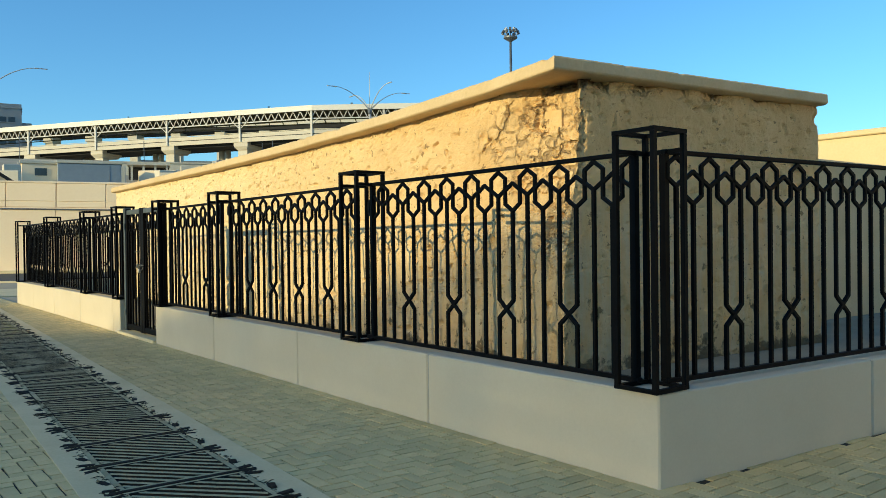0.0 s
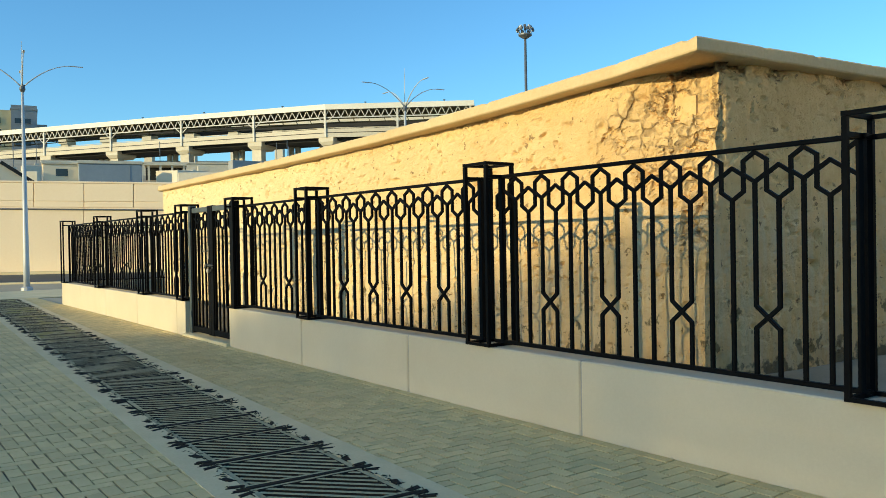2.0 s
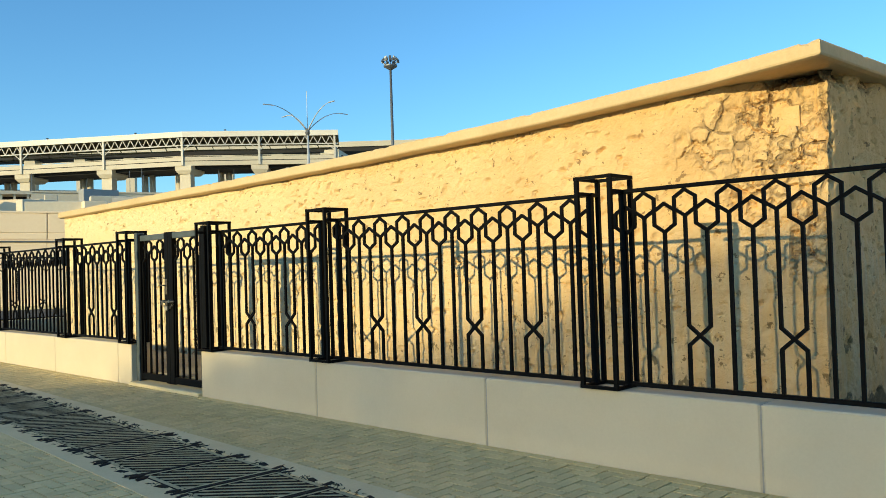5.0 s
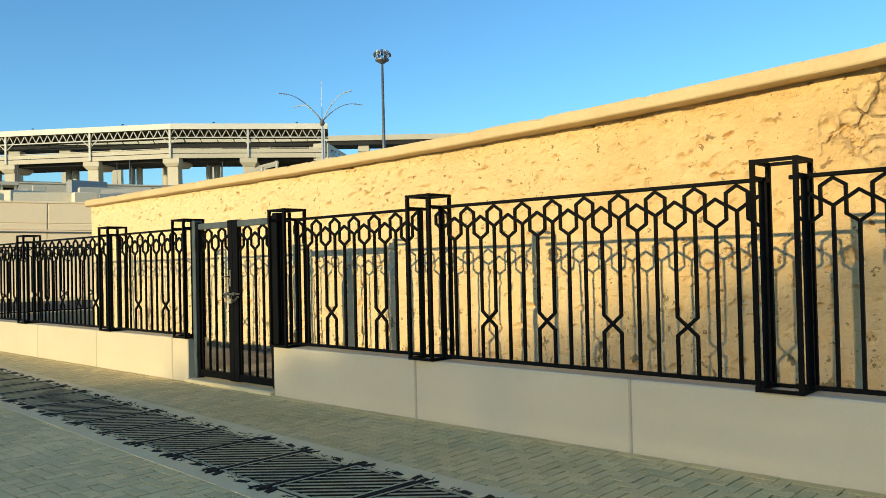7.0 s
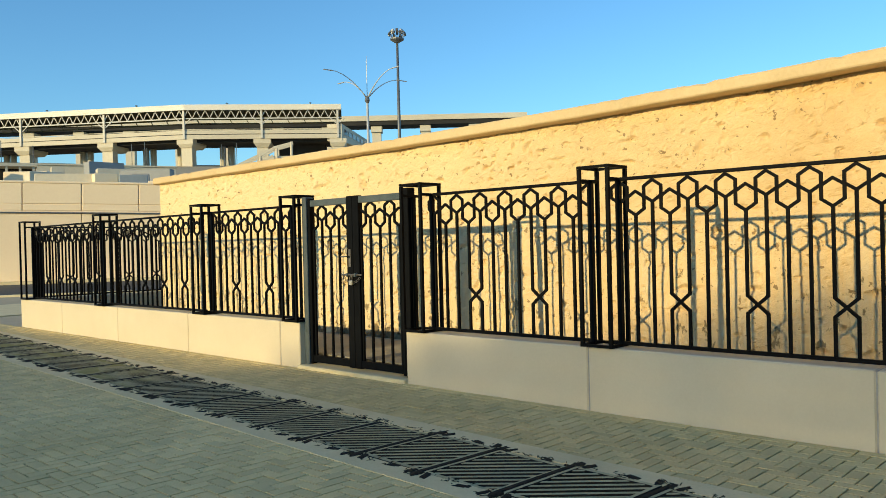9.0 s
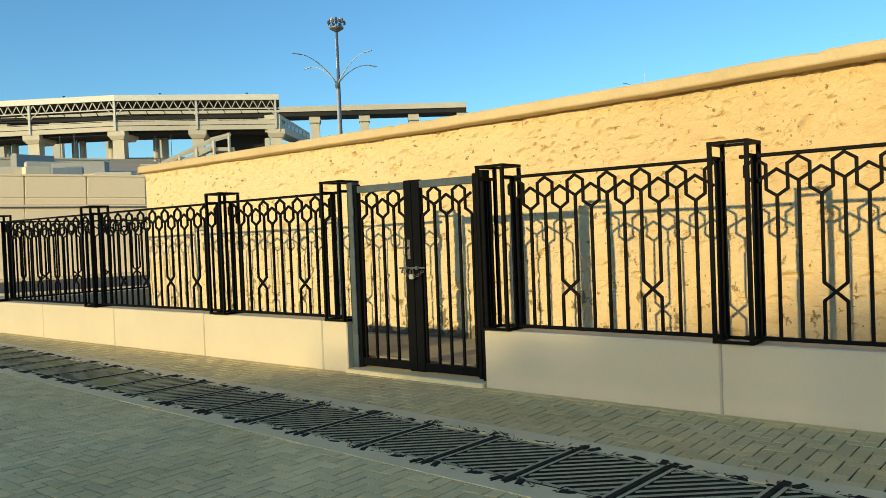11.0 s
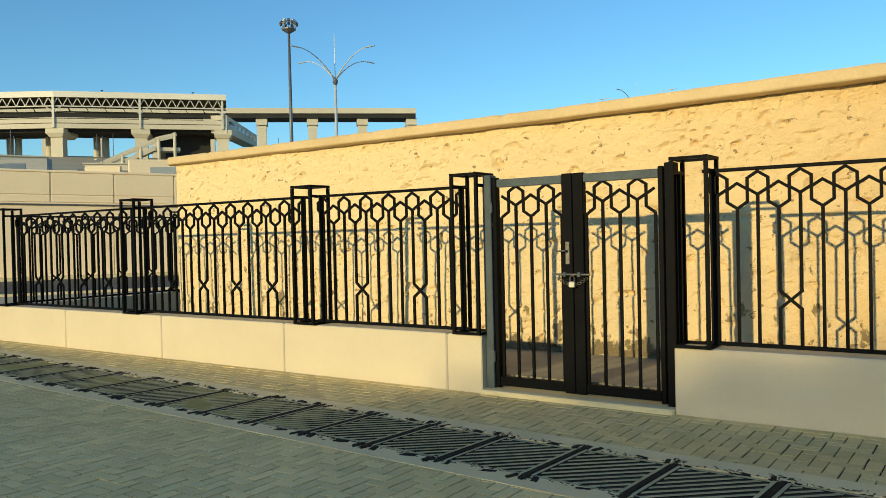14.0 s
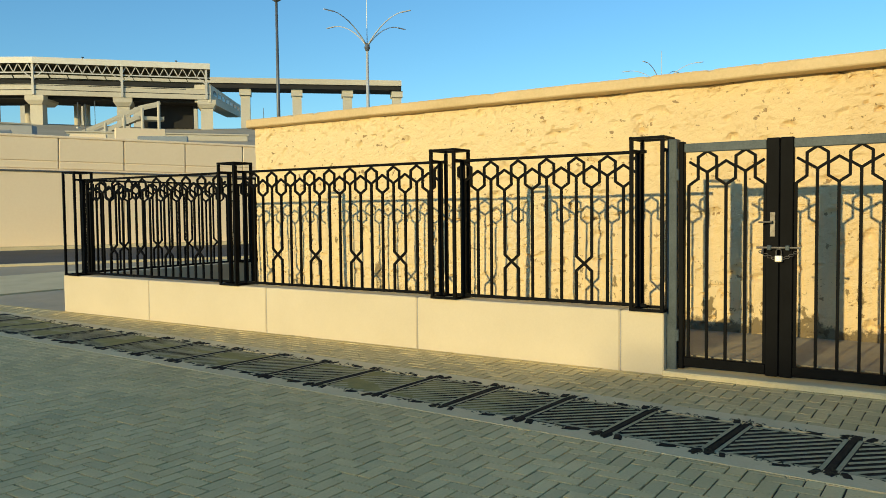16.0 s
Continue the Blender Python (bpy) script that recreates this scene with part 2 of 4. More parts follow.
def plaster_material():
    """Worn tan plaster: orange-tan render, pale patches, dirt spots, damp dark blotches near the foot."""
    m, nt, b = material("worn_tan_plaster", 0.9)
    coarse, mid, fine = add_noise(nt, 0.8), add_noise(nt, 5, 8, 0.65), add_noise(nt, 38, 6, 0.7)
    col = ramp(nt, mathn(nt, "ADD", mathn(nt, "MULTIPLY", coarse, 0.6), mathn(nt, "MULTIPLY", mid, 0.4)), ((0.36, (0.64, 0.405, 0.155)), (0.52, (0.75, 0.505, 0.22)), (0.68, (0.82, 0.59, 0.285))))
    far_tone = nt.nodes.new("ShaderNodeMapRange")
    far_tone.inputs[1].default_value, far_tone.inputs[2].default_value, far_tone.inputs[3].default_value, far_tone.inputs[4].default_value = 5.5, 16.0, 0.0, 0.9
    place = nt.nodes.new("ShaderNodeSeparateXYZ")
    where = nt.nodes.new("ShaderNodeNewGeometry")
    nt.links.new(where.outputs["Position"], place.inputs[0])
    nt.links.new(place.outputs["Y"], far_tone.inputs[0])
    # plaster gets paler yellow with distance along the wall
    col = blend(nt, far_tone.outputs[0], col, (0.84, 0.67, 0.38))
    streak = add_noise(nt, 3.0, 5, 0.6, (3.0, 3.0, 0.35))
    geo = nt.nodes.new("ShaderNodeNewGeometry")
    sep = nt.nodes.new("ShaderNodeSeparateXYZ")
    nt.links.new(geo.outputs["Position"], sep.inputs[0])
    low = nt.nodes.new("ShaderNodeMapRange")
    low.inputs[1].default_value, low.inputs[2].default_value, low.inputs[3].default_value, low.inputs[4].default_value = 1.9, 1.5, 0.0, 1.0
    nt.links.new(sep.outputs["Z"], low.inputs[0])
    washed = mathn(nt, "MULTIPLY", ramp(nt, streak, ((0.42, (0, 0, 0)), (0.62, (1, 1, 1)))), mathn(nt, "MULTIPLY", low.outputs[0], 0.45))
    col = blend(nt, washed, col, (0.66, 0.56, 0.36))
    spots = ramp(nt, add_noise(nt, 9.0, 4, 0.6, (1, 1, 1.3)), ((0.645, (0, 0, 0)), (0.665, (1, 1, 1))))
    col = blend(nt, mathn(nt, "MULTIPLY", spots, 0.75), col, (0.19, 0.11, 0.04))
    mossline = nt.nodes.new("ShaderNodeMapRange")
    mossline.inputs[1].default_value, mossline.inputs[2].default_value, mossline.inputs[3].default_value, mossline.inputs[4].default_value = 0.42, 0.18, 0.0, 0.30
    nt.links.new(sep.outputs["Z"], mossline.inputs[0])
    moss = ramp(nt, mathn(nt, "ADD", add_noise(nt, 3.6, 7, 0.62), mossline.outputs[0]), ((0.70, (0, 0, 0)), (0.76, (1, 1, 1))))
    col = blend(nt, mathn(nt, "MULTIPLY", moss, 0.8), col, (0.065, 0.048, 0.022))
    pits = ramp(nt, add_noise(nt, 24, 3, 0.6, (1, 1, 0.6)), ((0.68, (0, 0, 0)), (0.72, (1, 1, 1))))
    col = blend(nt, mathn(nt, "MULTIPLY", pits, 0.5), col, (0.20, 0.12, 0.05))
    # brown damp stains on the lower part
    damp = nt.nodes.new("ShaderNodeMapRange")
    damp.inputs[1].default_value, damp.inputs[2].default_value, damp.inputs[3].default_value, damp.inputs[4].default_value = 1.45, 0.6, 0.0, 0.12
    nt.links.new(sep.outputs["Z"], damp.inputs[0])
    stain = ramp(nt, mathn(nt, "ADD", add_noise(nt, 5.5, 6, 0.6, (1, 1, 0.75)), damp.outputs[0]), ((0.715, (0, 0, 0)), (0.75, (1, 1, 1))))
    col = blend(nt, mathn(nt, "MULTIPLY", stain, 0.75), col, (0.10, 0.07, 0.025))
    # thin curved trowel marks
    swirl = add_noise(nt, 7.5, 1, 0.4, (1, 1, 0.7))
    thin = ramp(nt, mathn(nt, "ABSOLUTE", mathn(nt, "SUBTRACT", swirl, 0.5)), ((0.006, (1, 1, 1)), (0.016, (0, 0, 0))))
    marks = mathn(nt, "MULTIPLY", thin, ramp(nt, add_noise(nt, 4.2, 3, 0.5, (1, 1, 0.8)), ((0.55, (0, 0, 0)), (0.62, (1, 1, 1)))))
    col = blend(nt, mathn(nt, "MULTIPLY", marks, 0.06), col, (0.24, 0.15, 0.06))
    # bare rubble in the torn parts
    at = nt.nodes.new("ShaderNodeAttribute")
    at.attribute_name = "worn"
    tc = nt.nodes.new("ShaderNodeTexCoord")
    wob = nt.nodes.new("ShaderNodeTexNoise")
    wob.inputs["Scale"].default_value = 6
    nt.links.new(tc.outputs["Object"], wob.inputs["Vector"])
    shift = nt.nodes.new("ShaderNodeVectorMath")
    shift.operation = "MULTIPLY_ADD"
    shift.inputs[1].default_value = (0.14, 0.14, 0.14)
    nt.links.new(wob.outputs["Color"], shift.inputs[0])
    nt.links.new(tc.outputs["Object"], shift.inputs[2])
    vor = nt.nodes.new("ShaderNodeTexVoronoi")
    vor.feature = "DISTANCE_TO_EDGE"
    vor.inputs["Scale"].default_value = 6
    nt.links.new(shift.outputs[0], vor.inputs["Vector"])
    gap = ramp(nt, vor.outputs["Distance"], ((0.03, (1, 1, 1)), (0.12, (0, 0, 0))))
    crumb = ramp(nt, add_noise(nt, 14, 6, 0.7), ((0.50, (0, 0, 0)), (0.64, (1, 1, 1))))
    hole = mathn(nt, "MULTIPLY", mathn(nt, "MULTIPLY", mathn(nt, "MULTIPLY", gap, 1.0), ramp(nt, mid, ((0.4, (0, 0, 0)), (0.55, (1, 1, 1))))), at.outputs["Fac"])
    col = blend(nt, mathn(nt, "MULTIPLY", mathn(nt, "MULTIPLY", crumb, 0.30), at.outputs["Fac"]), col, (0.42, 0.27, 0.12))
    # dark brown in the crevices paints in shade between the stones
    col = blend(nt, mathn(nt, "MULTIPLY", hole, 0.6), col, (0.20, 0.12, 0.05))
    cavity_shade = ramp(nt, mathn(nt, "MULTIPLY", at.outputs["Fac"], 0.5), ((0.54, (0, 0, 0)), (0.72, (1, 1, 1))))
    # ragged damage below the coping, with the coping's shade painted over it
    col = blend(nt, mathn(nt, "MULTIPLY", cavity_shade, 0.8), col, (0.09, 0.05, 0.02))
    nt.links.new(col, b.inputs["Base Color"])
    hgt = mathn(nt, "ADD", mathn(nt, "MULTIPLY", mid, 0.6), mathn(nt, "MULTIPLY", fine, 0.25))
    hgt = mathn(nt, "SUBTRACT", mathn(nt, "SUBTRACT", mathn(nt, "ADD", hgt, 0.15), mathn(nt, "MULTIPLY", marks, 0.07)), mathn(nt, "MULTIPLY", hole, 0.5))
    bump(nt, b, hgt, 1.0, 0.055)
    return m


PLASTER = plaster_material()
COPING = mottled("tan_painted_coping", (0.56, 0.415, 0.21), (0.70, 0.535, 0.295), 1.5, 30, 0.85, 0.0, 0.4, 0.01)

# ---- ground ----
FX = 3.10          # street face of the plinth
PTOP = 0.55        # its top


RTURN_INV = pose(14.4, 46.3, 0, 0, 0, -30).inverted()


def ground_height(x, y):
    r = math.hypot(x + 2, y - 8)
    if (RTURN_INV @ Vector((x, y, 0))).y < 0.3:
        return -0.04
    rise = max(0.0, min(r, 345) - 47) * 0.121
    if r > 345:
        rise -= min(r - 345, 150) * 0.12
    return max(rise, 0.0) - 0.04 + 0.9 * noise.noise((x * 0.02, y * 0.02, 0)) * min(1, max(0, (r - 70) / 80))


def ground_sheet():
    xs = [-4000, -2000, -900, -400, -200] + list(range(-100, 460, 14)) + [520, 700, 1100, 2000, 4000]
    ys = [-4000, -2000, -900, -400, -150, -60, 0, 20] + list(range(26, 70, 4)) + list(range(74, 520, 14)) + [560, 700, 1100, 2000, 4000]
    s = Shape()
    s.v = [(x, y, ground_height(x, y)) for y in ys for x in xs]
    n = len(xs)
    s.f = [(j * n + i, j * n + i + 1, (j + 1) * n + i + 1, (j + 1) * n + i) for j in range(len(ys) - 1) for i in range(n - 1)]
    ob = part("ground", s, HILL, smooth=True)
    tagged(ob, "dry sandy ground rising to a hillside beyond the road", "ground", kind="structure")


ground_sheet()
tagged(part("pavement_bed", Shape().box(-14, FX + 0.02, -8, 26.5, -0.1, -0.009).box(FX + 0.02, 16, -8, 2.9, -0.1, -0.009), SAND), "sandy bed between the paving blocks", "pavement", kind="structure")
road = part("road", Shape().box(-70, 70, -12.6, -1.5, -0.06, -0.02, RTURN_INV.inverted()), ASPHALT)
tagged(road, "grey asphalt road below the retaining wall", "road", kind="structure")
tagged(part("pavement_far", Shape().box(-60, 70, 26.5, 31.0, -0.1, -0.012), BAND), "pale concrete pavement beside the road", "pavement", kind="structure")
tagged(part("kerb", Shape().box(-70, 70, -12.9, -12.6, -0.1, 0.03, RTURN_INV.inverted(), 0.02), BAND), "pale concrete kerb of the road", "kerb", kind="structure")
tagged(part("kerb_far", Shape().box(-70, 70, -1.5, 0.0, -0.1, 0.1, RTURN_INV.inverted(), 0.02), BAND), "narrow raised walk at the wall's foot", "kerb", kind="structure")
tagged(part("yard_floor", Shape().add([(x, y, z) for z in (-0.05, 0.15) for x, y in ((FX + 0.27, 3.05), (15.5, 1.9), (15.5, 22.3), (FX + 0.27, 22.3))], [(3, 2, 1, 0), (4, 5, 6, 7), (0, 1, 5, 4), (1, 2, 6, 5), (2, 3, 7, 6), (3, 0, 4, 7)]), APRON), "bare concrete apron behind the fence", "floor", kind="structure")

# ---- drain ----
DRAIN_TURN = Matrix.Translation((1.06, 5.4, 0)) @ Matrix.Rotation(-math.atan(0.052), 4, "Z")
D0, D1, PITCH, SLANT = -7.294, 20.9, 0.662, 0.66


def drain():
    s = Shape()
    s.box(-0.58, -0.375, D0, D1, -0.1, 0.004, DRAIN_TURN)
    s.box(0.375, 0.58, D0, D1, -0.1, 0.004, DRAIN_TURN)
    tagged(part("drain_channel", s, BAND), "cast concrete edging along the drain", "drain", kind="structure")
    tagged(part("drain_pit", Shape().box(-0.38, 0.38, D0, D1, -0.2, -0.07, DRAIN_TURN), PIT), "drain channel bottom, near-black to paint in the shade below the grates", "drain", kind="structure")
    rows, cols = 120, 8
    y_a = 3.4
    silt = Shape()
    for j in range(rows + 1):
        for i in range(cols + 1):
            x, y = -0.36 + 0.72 * i / cols, y_a + (D1 - y_a) * j / rows
            lift = min(1.0, (y - y_a) / 6.0)
            silt.v.append(DRAIN_TURN @ Vector((x, y, -0.050 + 0.049 * lift + 0.008 * noise.noise((x * 6, y * 2.2, 1)))))
    silt.f = [(j * (cols + 1) + i, j * (cols + 1) + i + 1, (j + 1) * (cols + 1) + i + 1, (j + 1) * (cols + 1) + i) for j in range(rows) for i in range(cols)]
    tagged(part("drain_silt", silt, SILT, smooth=True), "olive-brown silt and dry weeds filling the far drain", "silt", kind="stuff")
    edge = Shape()
    edge.box(-0.375, 0.375, -PITCH / 2 + 0.022, -PITCH / 2 + 0.06, -0.045, 0.006, bevel=0.006).box(-0.375, 0.375, PITCH / 2 - 0.06, PITCH / 2 - 0.022, -0.045, 0.006, bevel=0.006)
    edge.box(-0.375, -0.325, -PITCH / 2 + 0.05, PITCH / 2 - 0.05, -0.045, 0.004, bevel=0.006).box(0.325, 0.375, -PITCH / 2 + 0.05, PITCH / 2 - 0.05, -0.045, 0.004, bevel=0.006)
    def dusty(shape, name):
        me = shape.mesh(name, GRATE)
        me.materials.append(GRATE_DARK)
        # pale tops, dark sides: the shade in the slots is painted on
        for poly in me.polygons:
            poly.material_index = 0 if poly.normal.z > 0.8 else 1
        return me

    slat_meshes = []
    lo, hi = -PITCH / 2 + 0.055, PITCH / 2 - 0.055
    k = -0.64
    while k < 0.64:
        (x0, y0), (x1, y1) = (-0.33, k + 0.5 * SLANT), (0.33, k - 0.5 * SLANT)
        f0 = max(0.0, (y0 - hi) / (y0 - y1))
        f1 = min(1.0, (y0 - lo) / (y0 - y1))
        if f1 - f0 > 0.08:
            at0, at1 = Vector((x0, y0, -0.016)), Vector((x1, y1, -0.016))
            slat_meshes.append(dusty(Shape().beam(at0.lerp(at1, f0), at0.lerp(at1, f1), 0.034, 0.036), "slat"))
        k += 0.108
    lug = Shape().box(-0.045, 0.06, -0.022, 0.022, -0.02, 0.009, bevel=0.006).box(-0.02, 0.075, 0.012, 0.03, -0.02, 0.007, bevel=0.004)
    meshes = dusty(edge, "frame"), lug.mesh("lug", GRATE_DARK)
    first = None
    rnd = random.Random(4)
    n = int((D1 - D0) / PITCH)
    for i in range(n):
        m = DRAIN_TURN @ pose(rnd.uniform(-0.012, 0.012), D0 + (i + 0.5) * PITCH, rnd.uniform(-0.004, 0.003), rnd.uniform(-0.4, 0.4), rnd.uniform(-0.4, 0.4), rnd.uniform(-0.8, 0.8))
        if first is None:
            first = new("drain_grate")
            first.matrix_basis = m
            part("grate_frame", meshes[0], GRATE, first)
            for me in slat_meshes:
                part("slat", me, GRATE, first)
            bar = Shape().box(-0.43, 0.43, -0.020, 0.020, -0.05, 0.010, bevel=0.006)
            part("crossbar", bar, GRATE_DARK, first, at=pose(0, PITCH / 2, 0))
            for sx in (-0.40, 0.40):
                for sy, turn in ((-0.27, 14), (0.24, -20), (0.31, 8), (-0.10, 75)):
                    part("lug", meshes[1], GRATE_DARK, first, at=pose(sx, sy, 0, 0, 0, turn * (1 if sx > 0 else -1) + (180 if sx < 0 else 0)))
            tagged(first, "dark cast-iron drain grate with slanted slots, dusty", "drain grate", "grates along the drain")
        else:
            copy_thing(first, m)


def drain_weeds():
    """Ragged dry weeds along both rims, thickest at the ends of the crossbars."""
    rnd = random.Random(8)
    s = Shape()
    n = int((D1 - D0) / PITCH)
    spots = []
    for i in range(n):
        for side in (-1, 1):
            bar = D0 + (i + 1) * PITCH
            spots += [(side * rnd.uniform(0.37, 0.45), bar + rnd.gauss(0, 0.03)) for k in range(22)]
            spots += [(side * rnd.gauss(0.385, 0.015), bar - rnd.uniform(0.05, PITCH - 0.05)) for k in range(13)]
            knot = bar - PITCH / 2 + rnd.uniform(-0.05, 0.05)
            spots += [(side * rnd.uniform(0.37, 0.42), knot + rnd.gauss(0, 0.035)) for k in range(7)]
    for x, y in spots:
        a, ln, w = rnd.uniform(0, math.tau), rnd.uniform(0.02, 0.065), rnd.uniform(0.0025, 0.006)
        d = Vector((math.cos(a), math.sin(a), rnd.uniform(0.05, 0.35)))
        q = Vector((-d.y, d.x, 0)) * w
        p = Vector((x, y, 0.0))
        m = p + d * ln * 0.55
        e = p + d * ln + Vector((0, 0, -0.3 * ln * d.z))
        v = [DRAIN_TURN @ r for r in (p - q, p + q, m + q * 0.8, m - q * 0.8, e, m + Vector((0, 0, 0.006)))]
        s.add(v, [(0, 1, 2, 3), (3, 2, 4), (0, 1, 5), (2, 5, 1), (0, 5, 3), (3, 5, 4), (5, 2, 4)])
    tagged(part("drain_weeds", s, WEED), "dark dry weeds and dirt caught along the drain rims", "weeds", kind="stuff")


drain()
drain_weeds()


# ---- plinth ----
JOINTS_WEST = (5.04, 7.29, 9.54, 14.03, 16.28, 18.53, 20.79)
GATE0, GATE1, Y0, Y1 = 11.78, 13.63, 2.79, 22.82
TH = 0.28
SOUTH = pose(FX, Y0, 0, 0, 0, -4.2)    # the shaded side turns a little


def plinth(name, runs, along, label):
    s = Shape()
    for a, b in runs:
        if along == "y":
            s.box(FX, FX + TH, a, b, -0.08, PTOP, bevel=0.010)
        else:
            s.box(a, b, along, along + TH, -0.08, PTOP, bevel=0.010)
    return tagged(part(name, s, PLINTH), label, "plinth", kind="structure")


GAP = 0.006


def cut(a, b, joints):
    edges = [a, *[j for j in joints if a < j < b], b]
    return [(p + (GAP if p != a else 0), q - (GAP if q != b else 0)) for p, q in zip(edges, edges[1:])]


plinth("plinth_wall_1", cut(Y0, GATE0, JOINTS_WEST), "y", "low off-white rendered plinth wall with joints under the fence")
plinth("plinth_wall_2", cut(GATE1, Y1, JOINTS_WEST), "y", "low cream rendered plinth wall with joints beyond the gate")
sp = Shape()
for a, b in cut(0.012, 13.0, (2.25, 4.5, 6.75, 9.0)):
    sp.box(a, b, 0.003, TH, -0.08, PTOP - 0.002, SOUTH, 0.010)
tagged(part("plinth_wall_3", sp, PLINTH), "low off-white rendered plinth wall of the shaded side", "plinth", kind="structure")
plinth("plinth_wall_4", cut(FX + TH + 0.002, 12.0, (5.36, 7.61, 9.86)), Y1 - TH, "low rendered plinth wall of the far return")
js = Shape()
for j in JOINTS_WEST:
    js.box(FX + 0.012, FX + TH - 0.012, j - GAP, j + GAP, -0.08, PTOP - 0.008)
for j in (2.25, 4.5, 6.75):
    js.box(j - GAP, j + GAP, 0.014, TH - 0.012, -0.08, PTOP - 0.010, SOUTH)
tagged(part("joint_filler", js, JOINT), "grey sealant in the joints of the plinth", "joint", kind="structure")
tagged(part("threshold", Shape().box(FX - 0.05, FX + TH + 0.05, GATE0, GATE1, -0.05, 0.045, bevel=0.012), BAND), "worn concrete threshold under the gate", "threshold", kind="structure")

# ---- iron fence ----
BAR, DEEP, STEP = 0.0225, 0.025, 0.1548
RAIL = 1.968 - PTOP
UP = ((0, 1.945), (STEP / 2, 1.895), (STEP / 2, 1.815), (0, 1.765), (-STEP / 2, 1.815), (-STEP / 2, 1.895))
DOWN = ((0, 1.858), (STEP / 2, 1.808), (STEP / 2, 1.71), (0, 1.658), (-STEP / 2, 1.71), (-STEP / 2, 1.808))


def lowered(pts, by=PTOP):
    return [(x, z - by) for x, z in pts]


def baluster_shape(high, foot):
    s = Shape().ring(lowered(UP if high else DOWN), 0.022, DEEP * 0.9)
    top = (1.765 if high else 1.658) - PTOP
    if foot is not None:
        s.box(-BAR / 2, BAR / 2, -DEEP / 2, DEEP / 2, foot, top)
    return s


def crossed_shape(high, sx):
    """One of two balusters, STEP apart, that cross above the foot; sx: the side it starts on."""
    h = STEP / 2
    top = (1.765 if high else 1.658) - PTOP
    s = Shape().ring([(x + sx * h, z) for x, z in lowered(UP if high else DOWN)], 0.022, DEEP * 0.9)
    return s.ring([(sx * h, top), (sx * h, 1.015 - PTOP), (-sx * h, 0.88 - PTOP), (-sx * h, 0.045)], BAR, DEEP * (1.0 if sx > 0 else 0.94), closed=False)


BALUSTER = {True: baluster_shape(True, 0.045).mesh("baluster_high", IRON), False: baluster_shape(False, 0.045).mesh("baluster_low", IRON)}
CROSSED = {(k, sx): crossed_shape(k, sx).mesh("crossed_baluster", IRON) for k in (True, False) for sx in (-1, 1)}
HALF = {}
for hi in (True, False):
    z_in, z_a, z_b = 1.812, (1.858 if hi else 1.765), (1.658 if hi else 1.945)
    k = (1.71 if hi else 1.895)
    HALF[hi] = Shape().ring(lowered([(STEP * 0.98, z_a), (STEP / 2, z_in), (STEP / 2, k), (STEP * 0.98, z_b)]), 0.022, DEEP * 0.88, closed=False).mesh("half_hexagon", IRON)


def fence_panel(length, count, first_high, crossed):
    """A panel along its own x, from 0 to length, standing on the plinth."""
    top = new("fence_panel")
    part("top_rail", Shape().box(-0.07, length + 0.07, -0.02, 0.02, RAIL - 0.014, RAIL + 0.014, bevel=0.004), IRON, top)
    part("bottom_rail", Shape().box(-0.07, length + 0.07, -0.02, 0.02, 0.02, 0.05, bevel=0.004), IRON, top)
    x0 = 0.045
    skip = {i + d for i in crossed for d in (0, 1)}
    for i in range(count):
        hi = first_high == (i % 2 == 0)
        if i in crossed:
            for sx, k in ((-1, hi), (1, not hi)):
                part("crossed_baluster", CROSSED[k, sx], IRON, top, at=pose(x0 + (i + 0.5) * STEP, 0, 0))
        elif i not in skip:
            part("baluster", BALUSTER[hi], IRON, top, at=pose(x0 + i * STEP, 0, 0))
    part("half_hexagon", HALF[first_high == ((count - 1) % 2 == 0)], IRON, top, at=pose(x0 + (count - 1) * STEP, 0, 0))
    return top


POST = 0.31
PHIGH = 2.09 - PTOP


def fence_post(mids):
    """An open cage of square bars. mids: sides (dx, dy) at whose middle a panel is welded to a bar."""
    top = new("fence_post")
    h, w = POST / 2 - 0.016, 0.030
    for sx in (-1, 1):
        for sy in (-1, 1):
            part("corner_bar", Shape().box(sx * h - w / 2, sx * h + w / 2, sy * h - w / 2, sy * h + w / 2, 0.006, PHIGH - 0.028), IRON, top)
    for dx, dy in mids:
        ox = 0.03 * abs(dy)
        part("middle_bar", Shape().box(dx * h + ox - 0.021, dx * h + ox + 0.021, dy * h - 0.021, dy * h + 0.021, 0.03, RAIL - 0.012), IRON, top)
        run = Shape().box(-h, h, dy * h - 0.0135, dy * h + 0.0135, RAIL - 0.014, RAIL + 0.014) if dy else Shape().box(dx * h - 0.0135, dx * h + 0.0135, -h, h, RAIL - 0.014, RAIL + 0.014)
        part("rail_tie", run, IRON, top)
    for z0, z1, nm in ((PHIGH - 0.026, PHIGH, "top_ring"), (0.002, 0.028, "foot_ring")):
        s = Shape()
        e = POST / 2
        for sg in (-1, 1):
            s.box(-e, e, sg * h - w / 2 - 0.001, sg * h + w / 2 + 0.001, z0, z1)
            s.box(sg * h - w / 2 - 0.001, sg * h + w / 2 + 0.001, -h + w / 2, h - w / 2, z0 + 0.0015, z1 - 0.0015)
        part(nm, s, IRON, top)
    return top


CX = FX + TH / 2
PX = CX - 0.03     # the cage posts stand a little proud of the plinth
NS = ((0, 1), (0, -1))
LONG, SHORT = 2.97, 11.50 - 9.61


